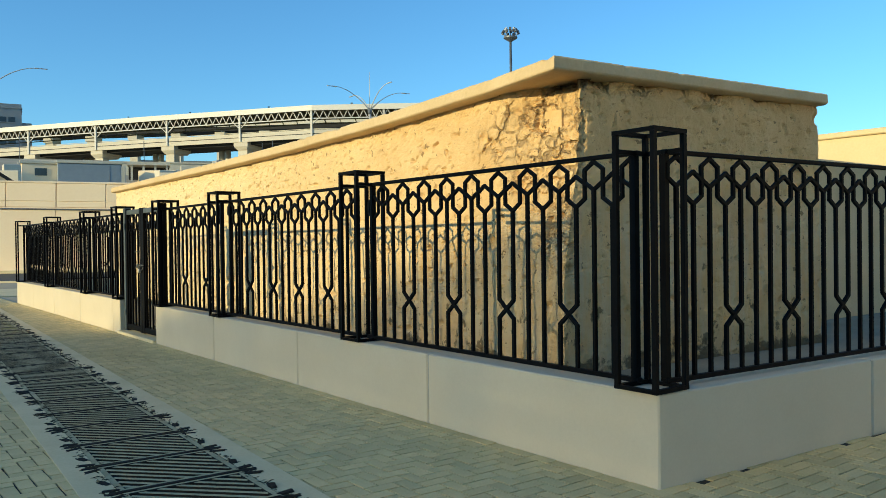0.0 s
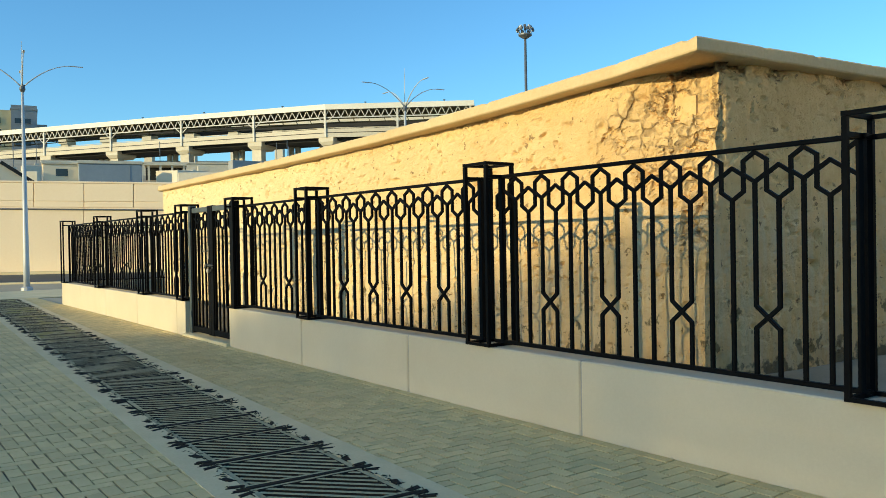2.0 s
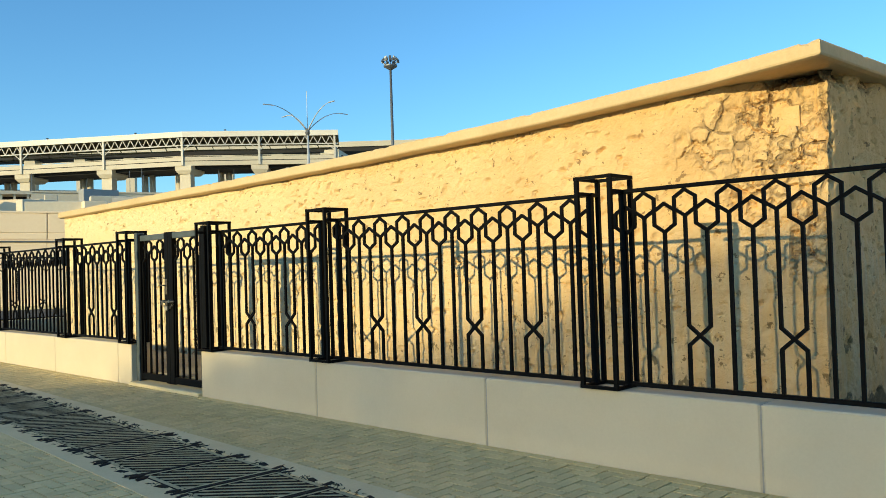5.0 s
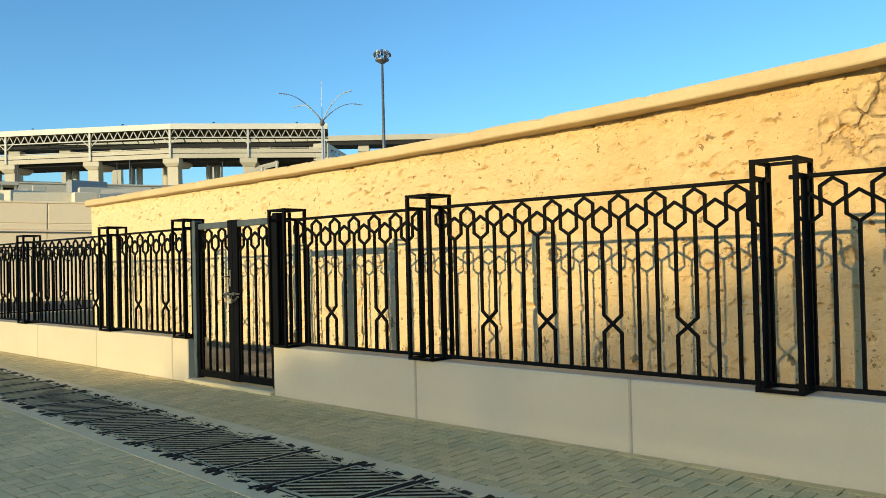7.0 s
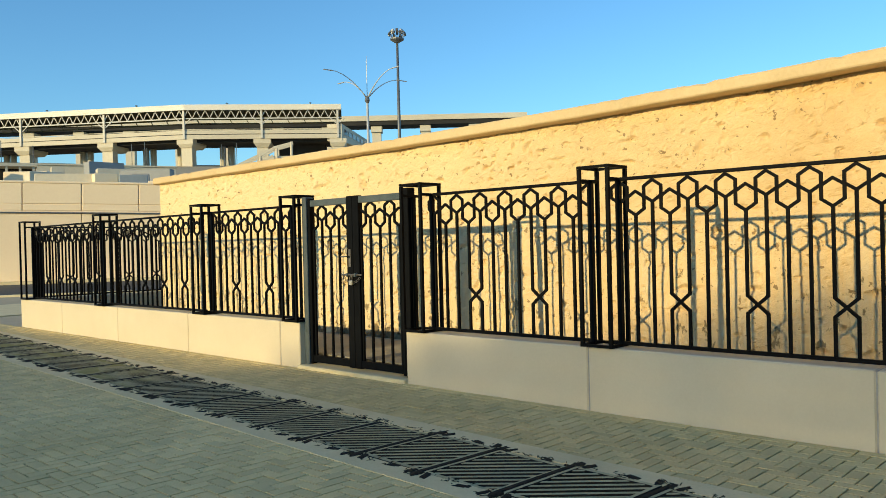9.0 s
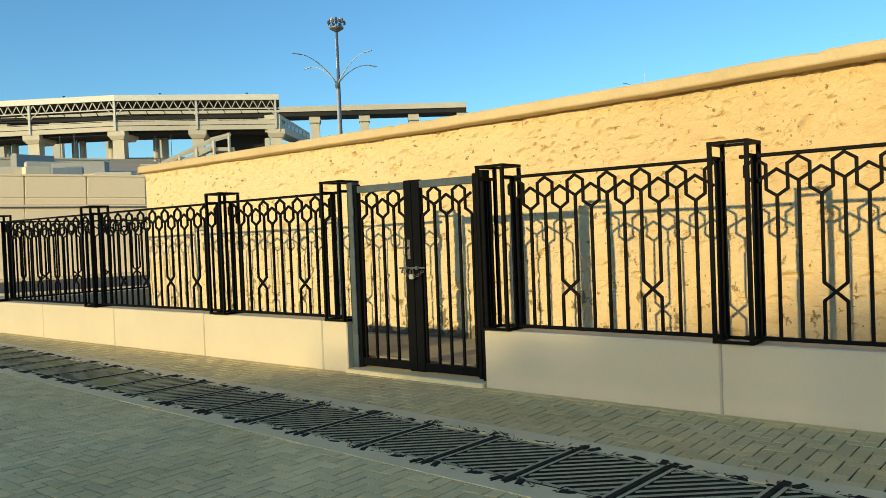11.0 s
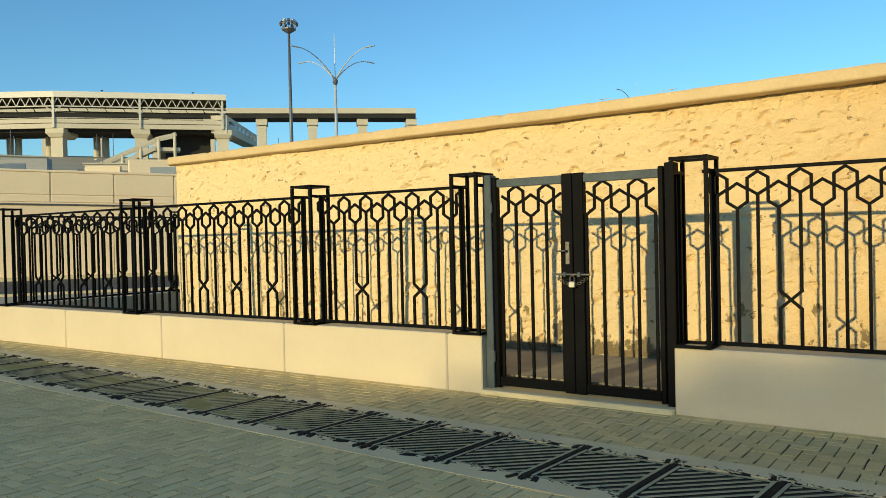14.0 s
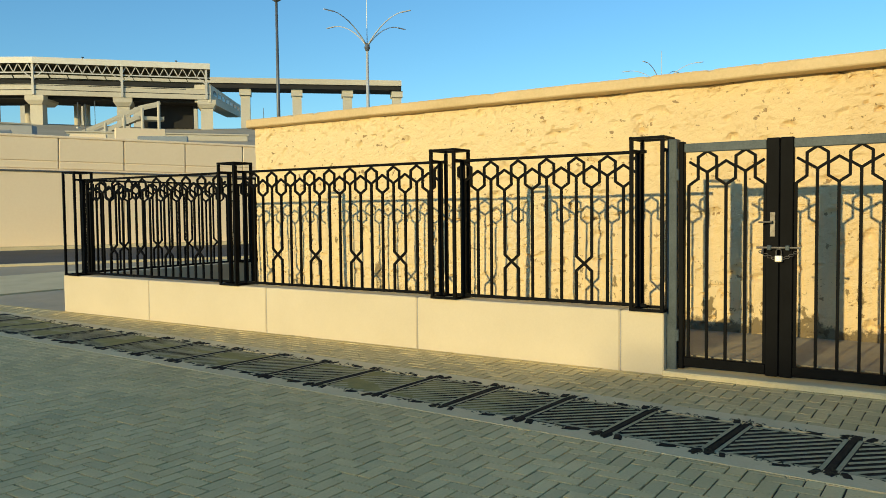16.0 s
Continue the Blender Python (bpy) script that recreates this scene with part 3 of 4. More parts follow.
def iron_fence(label, items):
    """One run of fence: posts and panels are its parts. items: (template, pose)."""
    top = tagged(new("iron_fence"), label, "fence", "fences on the plinth")
    for kind, m in items:
        if kind not in TEMPLATES:
            TEMPLATES[kind] = MAKERS[kind]()
            ob = TEMPLATES[kind]
            ob.matrix_basis = m
        else:
            ob = copy_thing(TEMPLATES[kind], m)
        ob.parent = top


TEMPLATES = {}
MAKERS = {
    "line": lambda: fence_post(NS), "corner": lambda: fence_post(((0, 1), (1, 0))),
    "low": lambda: fence_panel(LONG, 19, False, (3, 7, 11, 15)), "high": lambda: fence_panel(LONG, 19, True, (3, 7, 11, 15)),
    "short": lambda: fence_panel(SHORT, 12, True, (3, 8)),
}
YC, YE = Y0 + 0.14, Y1 - 0.27
iron_fence("black iron fence with hexagon tops, crossed bars and cage posts", [
    ("corner", pose(PX, YC - 0.002, PTOP)), ("low", pose(CX, 6.07, PTOP, 0, 0, -90)), ("line", pose(PX, 6.18, PTOP)),
    ("high", pose(CX, 9.33, PTOP, 0, 0, -90)), ("line", pose(PX, 9.43, PTOP)), ("short", pose(CX, 11.50, PTOP, 0, 0, -90)), ("line", pose(PX, GATE0 - POST / 2 + 0.005, PTOP))])
iron_fence("black iron fence with hexagon tops beyond the gate", [
    ("line", pose(PX, GATE1 + POST / 2 - 0.01, PTOP)), ("short", pose(CX, 15.80, PTOP, 0, 0, -90)), ("line", pose(PX, 15.92, PTOP)), ("low", pose(CX, 19.04, PTOP, 0, 0, -90)),
    ("line", pose(PX, 19.15, PTOP)), ("high", pose(CX, 22.34, PTOP, 0, 0, -90)), ("corner", pose(PX, YE + 0.01, PTOP, 0, 0, -90))])
iron_fence("black iron fence on the shaded side of the yard", [
    item for x in (0.28, 3.53, 6.78) for item in (("high", SOUTH @ pose(x, 0.14, PTOP)), ("line", SOUTH @ pose(x + 3.11, 0.14, PTOP, 0, 0, 90)))])
iron_fence("black iron return fence at the far end of the yard", [
    item for x in (3.38, 6.63) for item in (("low", pose(x, YE, PTOP)), ("line", pose(x + 3.11, YE, PTOP, 0, 0, 90)))])

# ---- gate ----
JAMB = 0.085
LEAFW = (GATE1 - GATE0 - 2 * JAMB - 0.02) / 2


def gate_leaf():
    """A leaf along its own x from the hinge (0) to the meeting stile."""
    top = new("gate_leaf")
    z0, z1 = 0.075, 2.015
    part("hinge_stile", Shape().box(0.005, 0.050, -0.035, 0.035, z0 - 0.02, z1 + 0.02, bevel=0.006), IRON, top)
    part("meeting_stile", Shape().box(LEAFW - 0.105, LEAFW - 0.002, -0.035, 0.035, z0 - 0.01, z1 + 0.012, bevel=0.006), IRON, top)
    part("top_rail", Shape().box(0.050, LEAFW - 0.105, -0.03, 0.03, z1 - 0.075, z1, bevel=0.005), GATE_SKYLIT, top)
    part("bottom_rail", Shape().box(0.050, LEAFW - 0.105, -0.03, 0.03, z0, z0 + 0.085, bevel=0.005), IRON, top)
    mid = (0.070 + LEAFW - 0.105) / 2
    for i in range(-2, 3):
        hi = i % 2 == 1
        at = pose(mid + i * 0.157, 0, PTOP)
        if abs(i) < 2:
            part("baluster", GATE_BALUSTER[hi], IRON, top, at=at)
        else:
            x = mid + i * 0.157
            part("end_baluster", Shape().box(x - BAR / 2, x + BAR / 2, -DEEP / 2, DEEP / 2, z0 + 0.08, 1.66), IRON, top)
    part("half_hexagon", HALF[True], IRON, top, at=pose(mid + 0.157, 0, PTOP))
    part("half_hexagon", HALF[True], IRON, top, at=pose(mid - 0.157, 0, PTOP, 0, 0, 180))
    for z in (0.35, 1.75):
        part("hinge", Shape().tube([(0.0, -0.05, z - 0.05), (0.0, -0.05, z + 0.05)], 0.016), GATE_SKYLIT, top)
    return tagged(top, "dark iron gate leaf with hexagon tops, closed", "gate leaf", "leaves of the gate")


GATE_BALUSTER = {k: baluster_shape(k, 0.15 - PTOP).mesh("gate_baluster", IRON) for k in (True, False)}
GX = CX - 0.02
far_leaf = gate_leaf()
far_leaf.matrix_basis = pose(GX, GATE1 - 0.01 - JAMB, 0, 0, 0, -90)
copy_thing(far_leaf, pose(GX, GATE0 + 0.01 + JAMB, 0, 0, 0, 90))
# near post black, far post in the grey that paints in sky light
for y, coat in ((GATE0 + JAMB / 2 + 0.002, IRON), (GATE1 - JAMB / 2 - 0.002, GATE_SKYLIT)):
    jamb = part("gate_post", Shape().box(-0.055, 0.055, -JAMB / 2, JAMB / 2, 0.03, 2.06, bevel=0.006), coat, at=pose(GX + 0.01, y, 0))
    tagged(jamb, "square black iron post that the gate hangs on" if coat is IRON else "square iron post that the gate hangs on, sky light painted on in grey", "gate post", "posts of the gate")

lock = new("padlock")
lock.matrix_basis = pose(GX - 0.075, (GATE0 + GATE1) / 2 - 0.005, 1.07)
part("body", Shape().box(-0.015, 0.015, -0.03, 0.03, -0.055, 0.0, bevel=0.006), BRASS, lock)
part("shackle", Shape().tube([(0, -0.02, -0.005), (0, -0.02, 0.035), (0, -0.01, 0.05), (0, 0.01, 0.05), (0, 0.02, 0.035), (0, 0.02, -0.005)], 0.005, 8), STEEL, lock)
tagged(lock, "small pale metal padlock hanging from the gate bolt", "padlock")
bolt = new("sliding_bolt")
bolt.matrix_basis = pose(GX - 0.06, (GATE0 + GATE1) / 2, 1.13)
part("rod", Shape().tube([(0, -0.17, 0), (0, 0.17, 0)], 0.010), STEEL, bolt)
part("guide", Shape().box(-0.02, 0.022, -0.085, -0.055, -0.02, 0.02, bevel=0.004), GATE_SKYLIT, bolt)
part("guide", Shape().box(-0.02, 0.022, 0.055, 0.085, -0.02, 0.02, bevel=0.004), GATE_SKYLIT, bolt)
part("knob", Shape().tube([(0, 0.12, 0), (-0.03, 0.12, -0.05)], 0.008), STEEL, bolt)
tagged(bolt, "rusty sliding bolt across the two gate leaves", "bolt")
plate = new("lock_plate")
plate.matrix_basis = pose(GX - 0.038, (GATE0 + GATE1) / 2 + 0.05, 1.32)
part("plate", Shape().box(-0.006, 0.0, -0.02, 0.02, -0.10, 0.10, bevel=0.002), STEEL, plate)
part("lever", Shape().tube([(-0.004, 0, 0.02), (-0.05, 0, 0.02), (-0.05, 0.10, 0.018)], 0.008), STEEL, plate)
tagged(plate, "steel lock plate with a lever handle on the gate", "door handle")
chain = new("chain")
chain.matrix_basis = pose(GX - 0.055, (GATE0 + GATE1) / 2, 1.10)
for i in range(9):
    a = -0.13 + i * 0.033
    z = -0.06 * (1 - (a / 0.14) ** 2)
    s = Shape()
    pts = [(0.5 * 0.008 * math.sin(k * math.tau / 8) * (i % 2), a + 0.02 * math.cos(k * math.tau / 8), z + 0.01 * math.sin(k * math.tau / 8)) for k in range(9)]
    s.tube(pts, 0.0035, 6)
    part("link", s, STEEL, chain)
tagged(chain, "short steel chain looped round the gate stiles", "chain")

# ---- tall plastered wall ----
CORNER = (4.70, 5.19)    # below the corner of the coping
WA, WB, WC = (4.99, 20.65), (4.80, 5.183), (8.96, 4.892)    # foot line: far end, corner, end of the shaded side


def wall_top(y):
    return float(np.interp(y, (4.7, 5.12, 6.0, 8.0, 10.6, 13.5, 20.7), (3.19, 3.13, 3.07, 2.99, 2.93, 2.90, 2.886))) - 0.12


def tall_wall():
    pa, pb, pc = (Vector(p) for p in (WA, WB, WC))
    la, lb = (pb - pa).length, (pc - pb).length
    cell = 0.03
    nz = 170
    d1, d2 = (pb - pa).normalized(), (pc - pb).normalized()
    n1, n2 = Vector((d1.y, -d1.x)), Vector((d2.y, -d2.x))
    if n1.x > 0:
        n1 = -n1
    if n2.y > 0:
        n2 = -n2
    fine = 2.1    # close to the broken corner the mesh is twice as fine
    ua = list(np.linspace(-la, -fine, int((la - fine) / cell), endpoint=False)) + list(np.linspace(-fine, 0, 140, endpoint=False))
    ub = list(np.linspace(0, 1.2, 80, endpoint=False))[1:] + list(np.linspace(1.2, lb, int((lb - 1.2) / cell)))
    cols = [(pb + d1 * float(u), n1, float(u)) for u in ua]
    cols += [(pb, (n1 + n2) * 0.6, 0.0)]
    cols += [(pb + d2 * float(u), n2, float(u)) for u in ub]
    s = Shape()
    worn = []
    fbm = noise.fractal
    for p0, n, u in cols:
        for k in range(nz + 1):
            f = k / nz
            z = 0.1 + f * (wall_top(p0.y) - 0.1)
            # the upper corner has crumbled away, so that the sunlit side runs in deeper there
            deep = float(np.interp(z, (1.0, 1.5, 2.1, 2.6, 3.1), (0.0, 0.07, 0.17, 0.23, 0.25))) * (1 + 0.35 * noise.noise((z * 4.5, 0, 5)) + 0.12 * noise.noise((z * 17, 0, 2)))
            if u > 0:
                p = p0 + d2 * deep * (1 - u / lb)
            else:
                run = max(0.0, 1 + u / (0.85 + 0.25 * noise.noise((z * 2.2, 3, 1))))
                p = p0 - n1 * deep * run ** 0.7 if u < 0 else p0 + d2 * deep
            q = Vector((p.x, p.y, z))
            off = 0.030 * noise.noise(q * 0.55) + 0.014 * noise.noise(q * 2.1)
            # trowel dents and torn plaster
            dent = noise.noise(q * Vector((7, 7, 9)) + Vector((3, 1, 8)))
            off -= 0.045 * max(0.0, dent - 0.33) / 0.4
            scrape = noise.noise(q * Vector((15, 15, 19)) + Vector((5, 6, 2)))
            off -= 0.026 * max(0.0, scrape - 0.34) / 0.3 * (0.4 + max(0.0, 1.6 * noise.noise(q * 1.3 + Vector((4, 4, 4)))))
            lump = fbm(q * 9.0, 1.0, 2.0, 4)
            off += 0.009 * lump
            # broken corner and the strip below the coping
            side = (-u / 1.15) if u < 0 else (u / 0.12)
            high = min(1.0, max(0.0, (z - (1.0 if abs(u) < 0.28 else 1.6)) / 0.4))
            rag = noise.noise(q * 2.6 + Vector((9, 2, 4)))
            torn = max(0.0, min(1.0, (1.0 - side + 0.45 * rag) * 1.8)) * high * (1.0 if u < 0 else max(0.0, 1 - u / 0.6))
            strip = max(0.0, 1 - (wall_top(p.y) - z) / 0.22) * max(0.0, min(1, 0.5 + 1.5 * rag)) * (0.9 if u > 0 else 0.5)
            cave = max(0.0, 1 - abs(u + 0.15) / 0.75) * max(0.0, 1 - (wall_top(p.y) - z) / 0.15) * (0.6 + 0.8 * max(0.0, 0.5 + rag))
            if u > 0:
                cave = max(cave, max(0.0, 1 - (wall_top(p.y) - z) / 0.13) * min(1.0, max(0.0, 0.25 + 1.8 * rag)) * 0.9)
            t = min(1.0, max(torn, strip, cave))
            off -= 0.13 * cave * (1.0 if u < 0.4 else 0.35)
            if t > 0:
                warp = q * Vector((3.0, 3.0, 4.6)) + 0.8 * noise.noise_vector(q * 3.5) + 0.22 * noise.noise_vector(q * 15)
                dist, pts = noise.voronoi(warp)
                crack = max(0.0, 1 - (dist[1] - dist[0]) / 0.10)
                stone = abs(noise.noise(pts[0] * 5.3 + Vector((2, 5, 1))))
                broken = min(1.0, max(0.0, 0.55 + 1.6 * noise.noise(q * 3.2 + Vector((6, 3, 2)))))
                rough = abs(fbm(q * 7 + Vector((1, 7, 3)), 0.75, 2.2, 6))
                edge = 0.45 if abs(u) < 0.10 else 1.0
                off -= t * edge * (0.005 + 0.085 * stone + broken * (0.055 * crack + 0.060 * rough))
            # values above 1 drive the dark colour painted below the coping
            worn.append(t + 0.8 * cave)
            nx = n * off
            s.v.append((p.x + nx.x, p.y + nx.y, z))
    r = nz + 1
    m = len(cols)
    s.f = [(i * r + k, (i + 1) * r + k, (i + 1) * r + k + 1, i * r + k + 1) for i in range(m - 1) for k in range(nz)]
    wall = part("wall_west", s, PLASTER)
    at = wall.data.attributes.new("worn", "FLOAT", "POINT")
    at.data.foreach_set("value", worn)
    tagged(wall, "tall worn tan plastered wall with a crumbling corner", "wall", kind="structure")
    core = Shape()
    base = [(WA[0] + 0.14, WA[1] - 0.02), (WB[0] + 0.22, WB[1] + 0.22), (WC[0] - 0.02, WC[1] + 0.16), (WC[0] - 0.02, 20.63)]
    core.add([(x, y, z) for z in (0, 2.72) for x, y in base], [(0, 1, 2, 3), (7, 6, 5, 4), (0, 4, 5, 1), (1, 5, 6, 2), (2, 6, 7, 3), (3, 7, 4, 0)])
    tagged(part("wall_core", core, PLASTER), "tan plastered ends of the tall wall block", "wall", kind="structure")
    # coping: a slab with a drip below, slightly uneven along its edge
    cop = Shape()
    rail = [(x, y) for x, y in ((WA[0] - 0.10, WA[1] + 0.10), (CORNER[0] - 0.10, CORNER[1] - 0.11), (WC[0] + 0.0, WC[1] - 0.11))]
    inner = [(WA[0] + 0.6, WA[1] + 0.10), (CORNER[0] + 0.6, CORNER[1] + 0.6), (WC[0] + 0.0, WC[1] + 0.6)]
    rows = []
    for (a, b), (c, d), nn in ((rail[:2], inner[:2], 420), (rail[1:], inner[1:], 140)):
        for i in range(nn + (1 if nn == 140 else 0)):
            f = i / nn
            o = Vector(a).lerp(Vector(b), f)
            q = Vector(c).lerp(Vector(d), f)
            rows.append((o, q))
    for o, q in rows:
        z = wall_top(o.y)
        slow = 0.010 * noise.noise((o.x * 1.7, o.y * 1.7, 0))
        nick = 0.007 * noise.noise((o.x * 7, o.y * 7, 3)) + 0.005 * noise.noise((o.x * 19, o.y * 19, 6))
        inw = (q - o).normalized()
        chip = 0.05 * max(0.0, noise.noise((o.x * 6.1, o.y * 6.1, 8)) - 0.25)
        for din, dz in ((0.42, -0.020), (0.10, -0.019), (0.055, -0.017), (0.010, -0.004), (0.0, 0.010), (0.004 + chip * 0.6, 0.100 - chip), (0.022 + chip * 1.5, 0.117 - chip * 0.6)):
            loose = slow + (nick if dz > 0.05 else 0.0)
            pt = o + inw * (din + loose)
            cop.v.append((pt.x, pt.y, z + dz + loose * 0.6))
        cop.v.append((q.x, q.y, z + 0.125))
        cop.v.append((q.x, q.y, z - 0.05))
    k = 9
    cop.f = [(i * k + j, (i + 1) * k + j, (i + 1) * k + (j + 1) % k, i * k + (j + 1) % k) for i in range(len(rows) - 1) for j in range(k)]
    cop.f += [tuple(range(k)), tuple((len(rows) - 1) * k + j for j in range(k - 1, -1, -1))]
    tagged(part("wall_coping", cop, COPING), "tan painted coping slab along the top of the tall wall", "coping", kind="structure")


tall_wall()
roof = Shape().add([(WA[0] + 0.45, WA[1], 2.78), (WB[0] + 0.45, WB[1] + 0.45, 2.95), (WC[0], WC[1] + 0.45, 2.95), (WC[0], WA[1], 2.78)], [(0, 1, 2, 3)])
tagged(part("wall_fill_top", roof, COPING), "plain top behind the coping of the tall wall", "roof", kind="structure")

# lower wall and ochre block beyond the shaded side
tagged(part("wall_low_east", Shape().box(8.97, 30, 6.2, 6.6, -0.05, 2.65, bevel=0.03), COPING), "lower tan wall beyond the tall one", "wall", kind="structure")
# out of view, added to reflect warm sunlight onto the shaded side
tagged(part("bounce_wall", Shape().box(17.5, 17.9, -34, -2.5, -0.1, 12.0, bevel=0.03), FARWALL), "unseen plain beige wall added to bounce sunlight onto the shaded side", "wall", kind="structure")
ochre = new("ochre_building")
ochre.matrix_basis = pose(36.5, 17, 0)
part("wall", Shape().box(-2, 18, -12, 6, -0.05, 5.75), YELLOW, ochre)
part("parapet", Shape().box(-2.15, 18.15, -12.15, 6.15, 5.75, 6.0, bevel=0.04), YELLOW, ochre)
tagged(ochre, "plain sunlit ochre building behind the lower wall", "building")

# ---- retaining wall across the road ----
RPITCH = 2.69
RTURN = RTURN_INV.inverted()


def retaining_wall():
    low, cap = Shape(), Shape()
    ends = [-0.42 + RPITCH * i for i in range(-22, 22)]
    base = new("retaining_wall")
    base.matrix_basis = RTURN @ pose(0, 0, 0, 0, 1.2, 0)
    for a, b in zip(ends[::2], ends[2::2]):
        low.box(a + 0.012, b - 0.012, 0, 0.6, -0.3, 3.42, bevel=0.015)
    panel = Shape().box(0.022, RPITCH - 0.022, 0.05, 0.55, 3.86, 4.86, bevel=0.02).box(0.022, RPITCH - 0.022, 0.05, 0.55, 3.52, 3.82, bevel=0.02)
    panel.add([(x, y, z) for z, y0 in ((3.82, 0.09), (3.86, 0.09)) for y in (y0, 0.5) for x in (0.03, RPITCH - 0.03)], [(0, 2, 3, 1), (4, 5, 7, 6), (0, 1, 5, 4), (2, 6, 7, 3), (0, 4, 6, 2), (1, 3, 7, 5)])
    panel_mesh = panel.mesh("wall_panel", FARWALL)
    for a in ends[:-1]:
        part("wall_panel", panel_mesh, FARWALL, base, at=pose(a, 0, 0))
    part("lower_wall", low, FARWALL, base)
    cap.box(ends[0], ends[-1], -0.04, 0.6, 3.42, 3.50, bevel=0.02)
    cap.box(ends[0], ends[-1], 0.14, 0.5, -0.2, 4.84)
    cap.box(ends[0], ends[-1], 0.02, 0.62, 4.865, 4.98, bevel=0.03)
    part("ledge", cap, FARWALL, base)
    part("conduit", Shape().tube([(ends[0], -0.06, 3.40), (ends[-1], -0.06, 3.40)], 0.035, 8), DULLPOLE, base, "thin dark conduit along the ledge")
    tagged(base, "long beige concrete retaining wall in panels across the road", "retaining wall", kind="structure")


retaining_wall()


# ---- street lamps ----
def street_lamp(high):
    top = new("street_lamp")
    part("pole", Shape().tube([(0, 0, 0), (0, 0, 0.9), (0, 0, high)], [0.105, 0.095, 0.04], 12), GALV, top, smooth=True)
    part("base", Shape().tube([(0, 0, -0.05), (0, 0, 0.06), (0, 0, 0.1)], [0.19, 0.19, 0.13], 12), GALV, top)
    part("collar", Shape().tube([(0, 0, high - 0.15), (0, 0, high - 0.05), (0, 0, high + 0.1)], [0.06, 0.10, 0.06], 12), DULLPOLE, top)
    part("spike", Shape().tube([(0, 0, high), (0, 0, high + 1.6)], [0.016, 0.008], 8), GALV, top)
    for k in range(4):
        turn = pose(0, 0, 0, 0, 0, 90 * k)
        pts = [turn @ Vector((1.85 * f, 0, high + 0.92 * (1 - (1 - f) ** 2.2) - 0.05 * f ** 4)) for f in (0, 0.1, 0.2, 0.32, 0.45, 0.58, 0.72, 0.86, 1.0)]
        arm = part("arm", Shape().tube(pts, [0.026, 0.023, 0.021, 0.019, 0.017, 0.015, 0.014, 0.013, 0.012], 8), GALV, top, smooth=True)
        part("lamp_head", Shape().box(1.5, 1.92, -0.035, 0.035, high + 0.855, high + 0.88, turn, 0.008), GALV, arm)
    return tagged(top, "white street lamp with four curved arms and a spike", "street lamp", "street lamps along the road")


lamp = street_lamp(6.92)
lamp.matrix_basis = pose(17.25, 28.3, 0, 0, 0, -5)
copy_thing(lamp, pose(3.7, 31.6, 0, 0, 0, -7))
copy_thing(lamp, pose(32.0, 23.3, 0.0, 0, 0, -5))

# ---- high mast ----
MX, MY, MZ = 149.2, 164.7, 59.6
mast = new("high_mast")
mast.matrix_basis = pose(MX, MY, 10)
part("pole", Shape().tube([(0, 0, -2), (0, 0, 20), (0, 0, MZ - 10 - 2)], [0.6, 0.48, 0.32], 12), DULLPOLE, mast, smooth=True)
part("ring", Shape().tube([(0, 0, MZ - 13.2), (0, 0, MZ - 12.4), (0, 0, MZ - 12.0)], [0.6, 1.9, 1.9], 14), DULLPOLE, mast)
for i in range(16):
    a = i * math.tau / 16
    rad, lift = (2.3, 0.4) if i % 2 else (1.7, 1.1)
    c, s_ = math.cos(a), math.sin(a)
    part("floodlight", Shape().box(-0.36, 0.36, -0.22, 0.22, -0.4, 0.5, pose(rad * c, rad * s_, MZ - 11.2 + lift, 30, 0, math.degrees(a) - 90), 0.08), GALV if i % 4 == 0 else DULLPOLE, mast)
    part("bracket", Shape().beam((1.2 * c, 1.2 * s_, MZ - 12.2), (rad * c, rad * s_, MZ - 11.3 + lift), 0.12, 0.12), DULLPOLE, mast)
tagged(mast, "tall grey high-mast pole with a crown of floodlights", "light mast")

# ---- viaduct ----
VIA = [Vector(p) for p in ((-70, 630), (64.8, 424.8), (111.4, 353.5), (155.3, 290.9), (201.3, 252.2))]
DECK, SOFFIT, ROOF = 45.9, 44.0, 57.1


def along_line(points, step, start=0.0):
    """Points and directions every step metres along a broken line, from its end."""
    out, left = [], start
    for a, b in zip(points[::-1], points[-2::-1]):
        d, ln = (b - a).normalized(), (b - a).length
        while left <= ln:
            out.append((a + d * left, d))
            left += step
        left -= ln
    return out


def strip(points, off0, off1, z0, z1):
    """A long bar that follows a broken line, between two offsets to its back and two heights."""
    s = Shape()
    n = len(points)
    nor = []
    for i in range(n):
        d = (points[min(i + 1, n - 1)] - points[max(i - 1, 0)]).normalized()
        q = Vector((-d.y, d.x))
        nor.append(q if q.y > 0 else -q)
    for p, q in zip(points, nor):
        a, b = p + q * off0, p + q * off1
        s.v += [(a.x, a.y, z0), (b.x, b.y, z0), (b.x, b.y, z1), (a.x, a.y, z1)]
    for i in range(n - 1):
        s.f += [(4 * i + j, 4 * i + 4 + j, 4 * i + 4 + (j + 1) % 4, 4 * i + (j + 1) % 4) for j in range(4)]
    s.f += [(0, 1, 2, 3), tuple(4 * (n - 1) + j for j in (3, 2, 1, 0))]
    return s


STATIONS = (1.5, 31.0, 60.5, 93.7, 129.6, 168.0, 207.0, 247.0, 288.0, 330.0)    # roof posts, from the near end


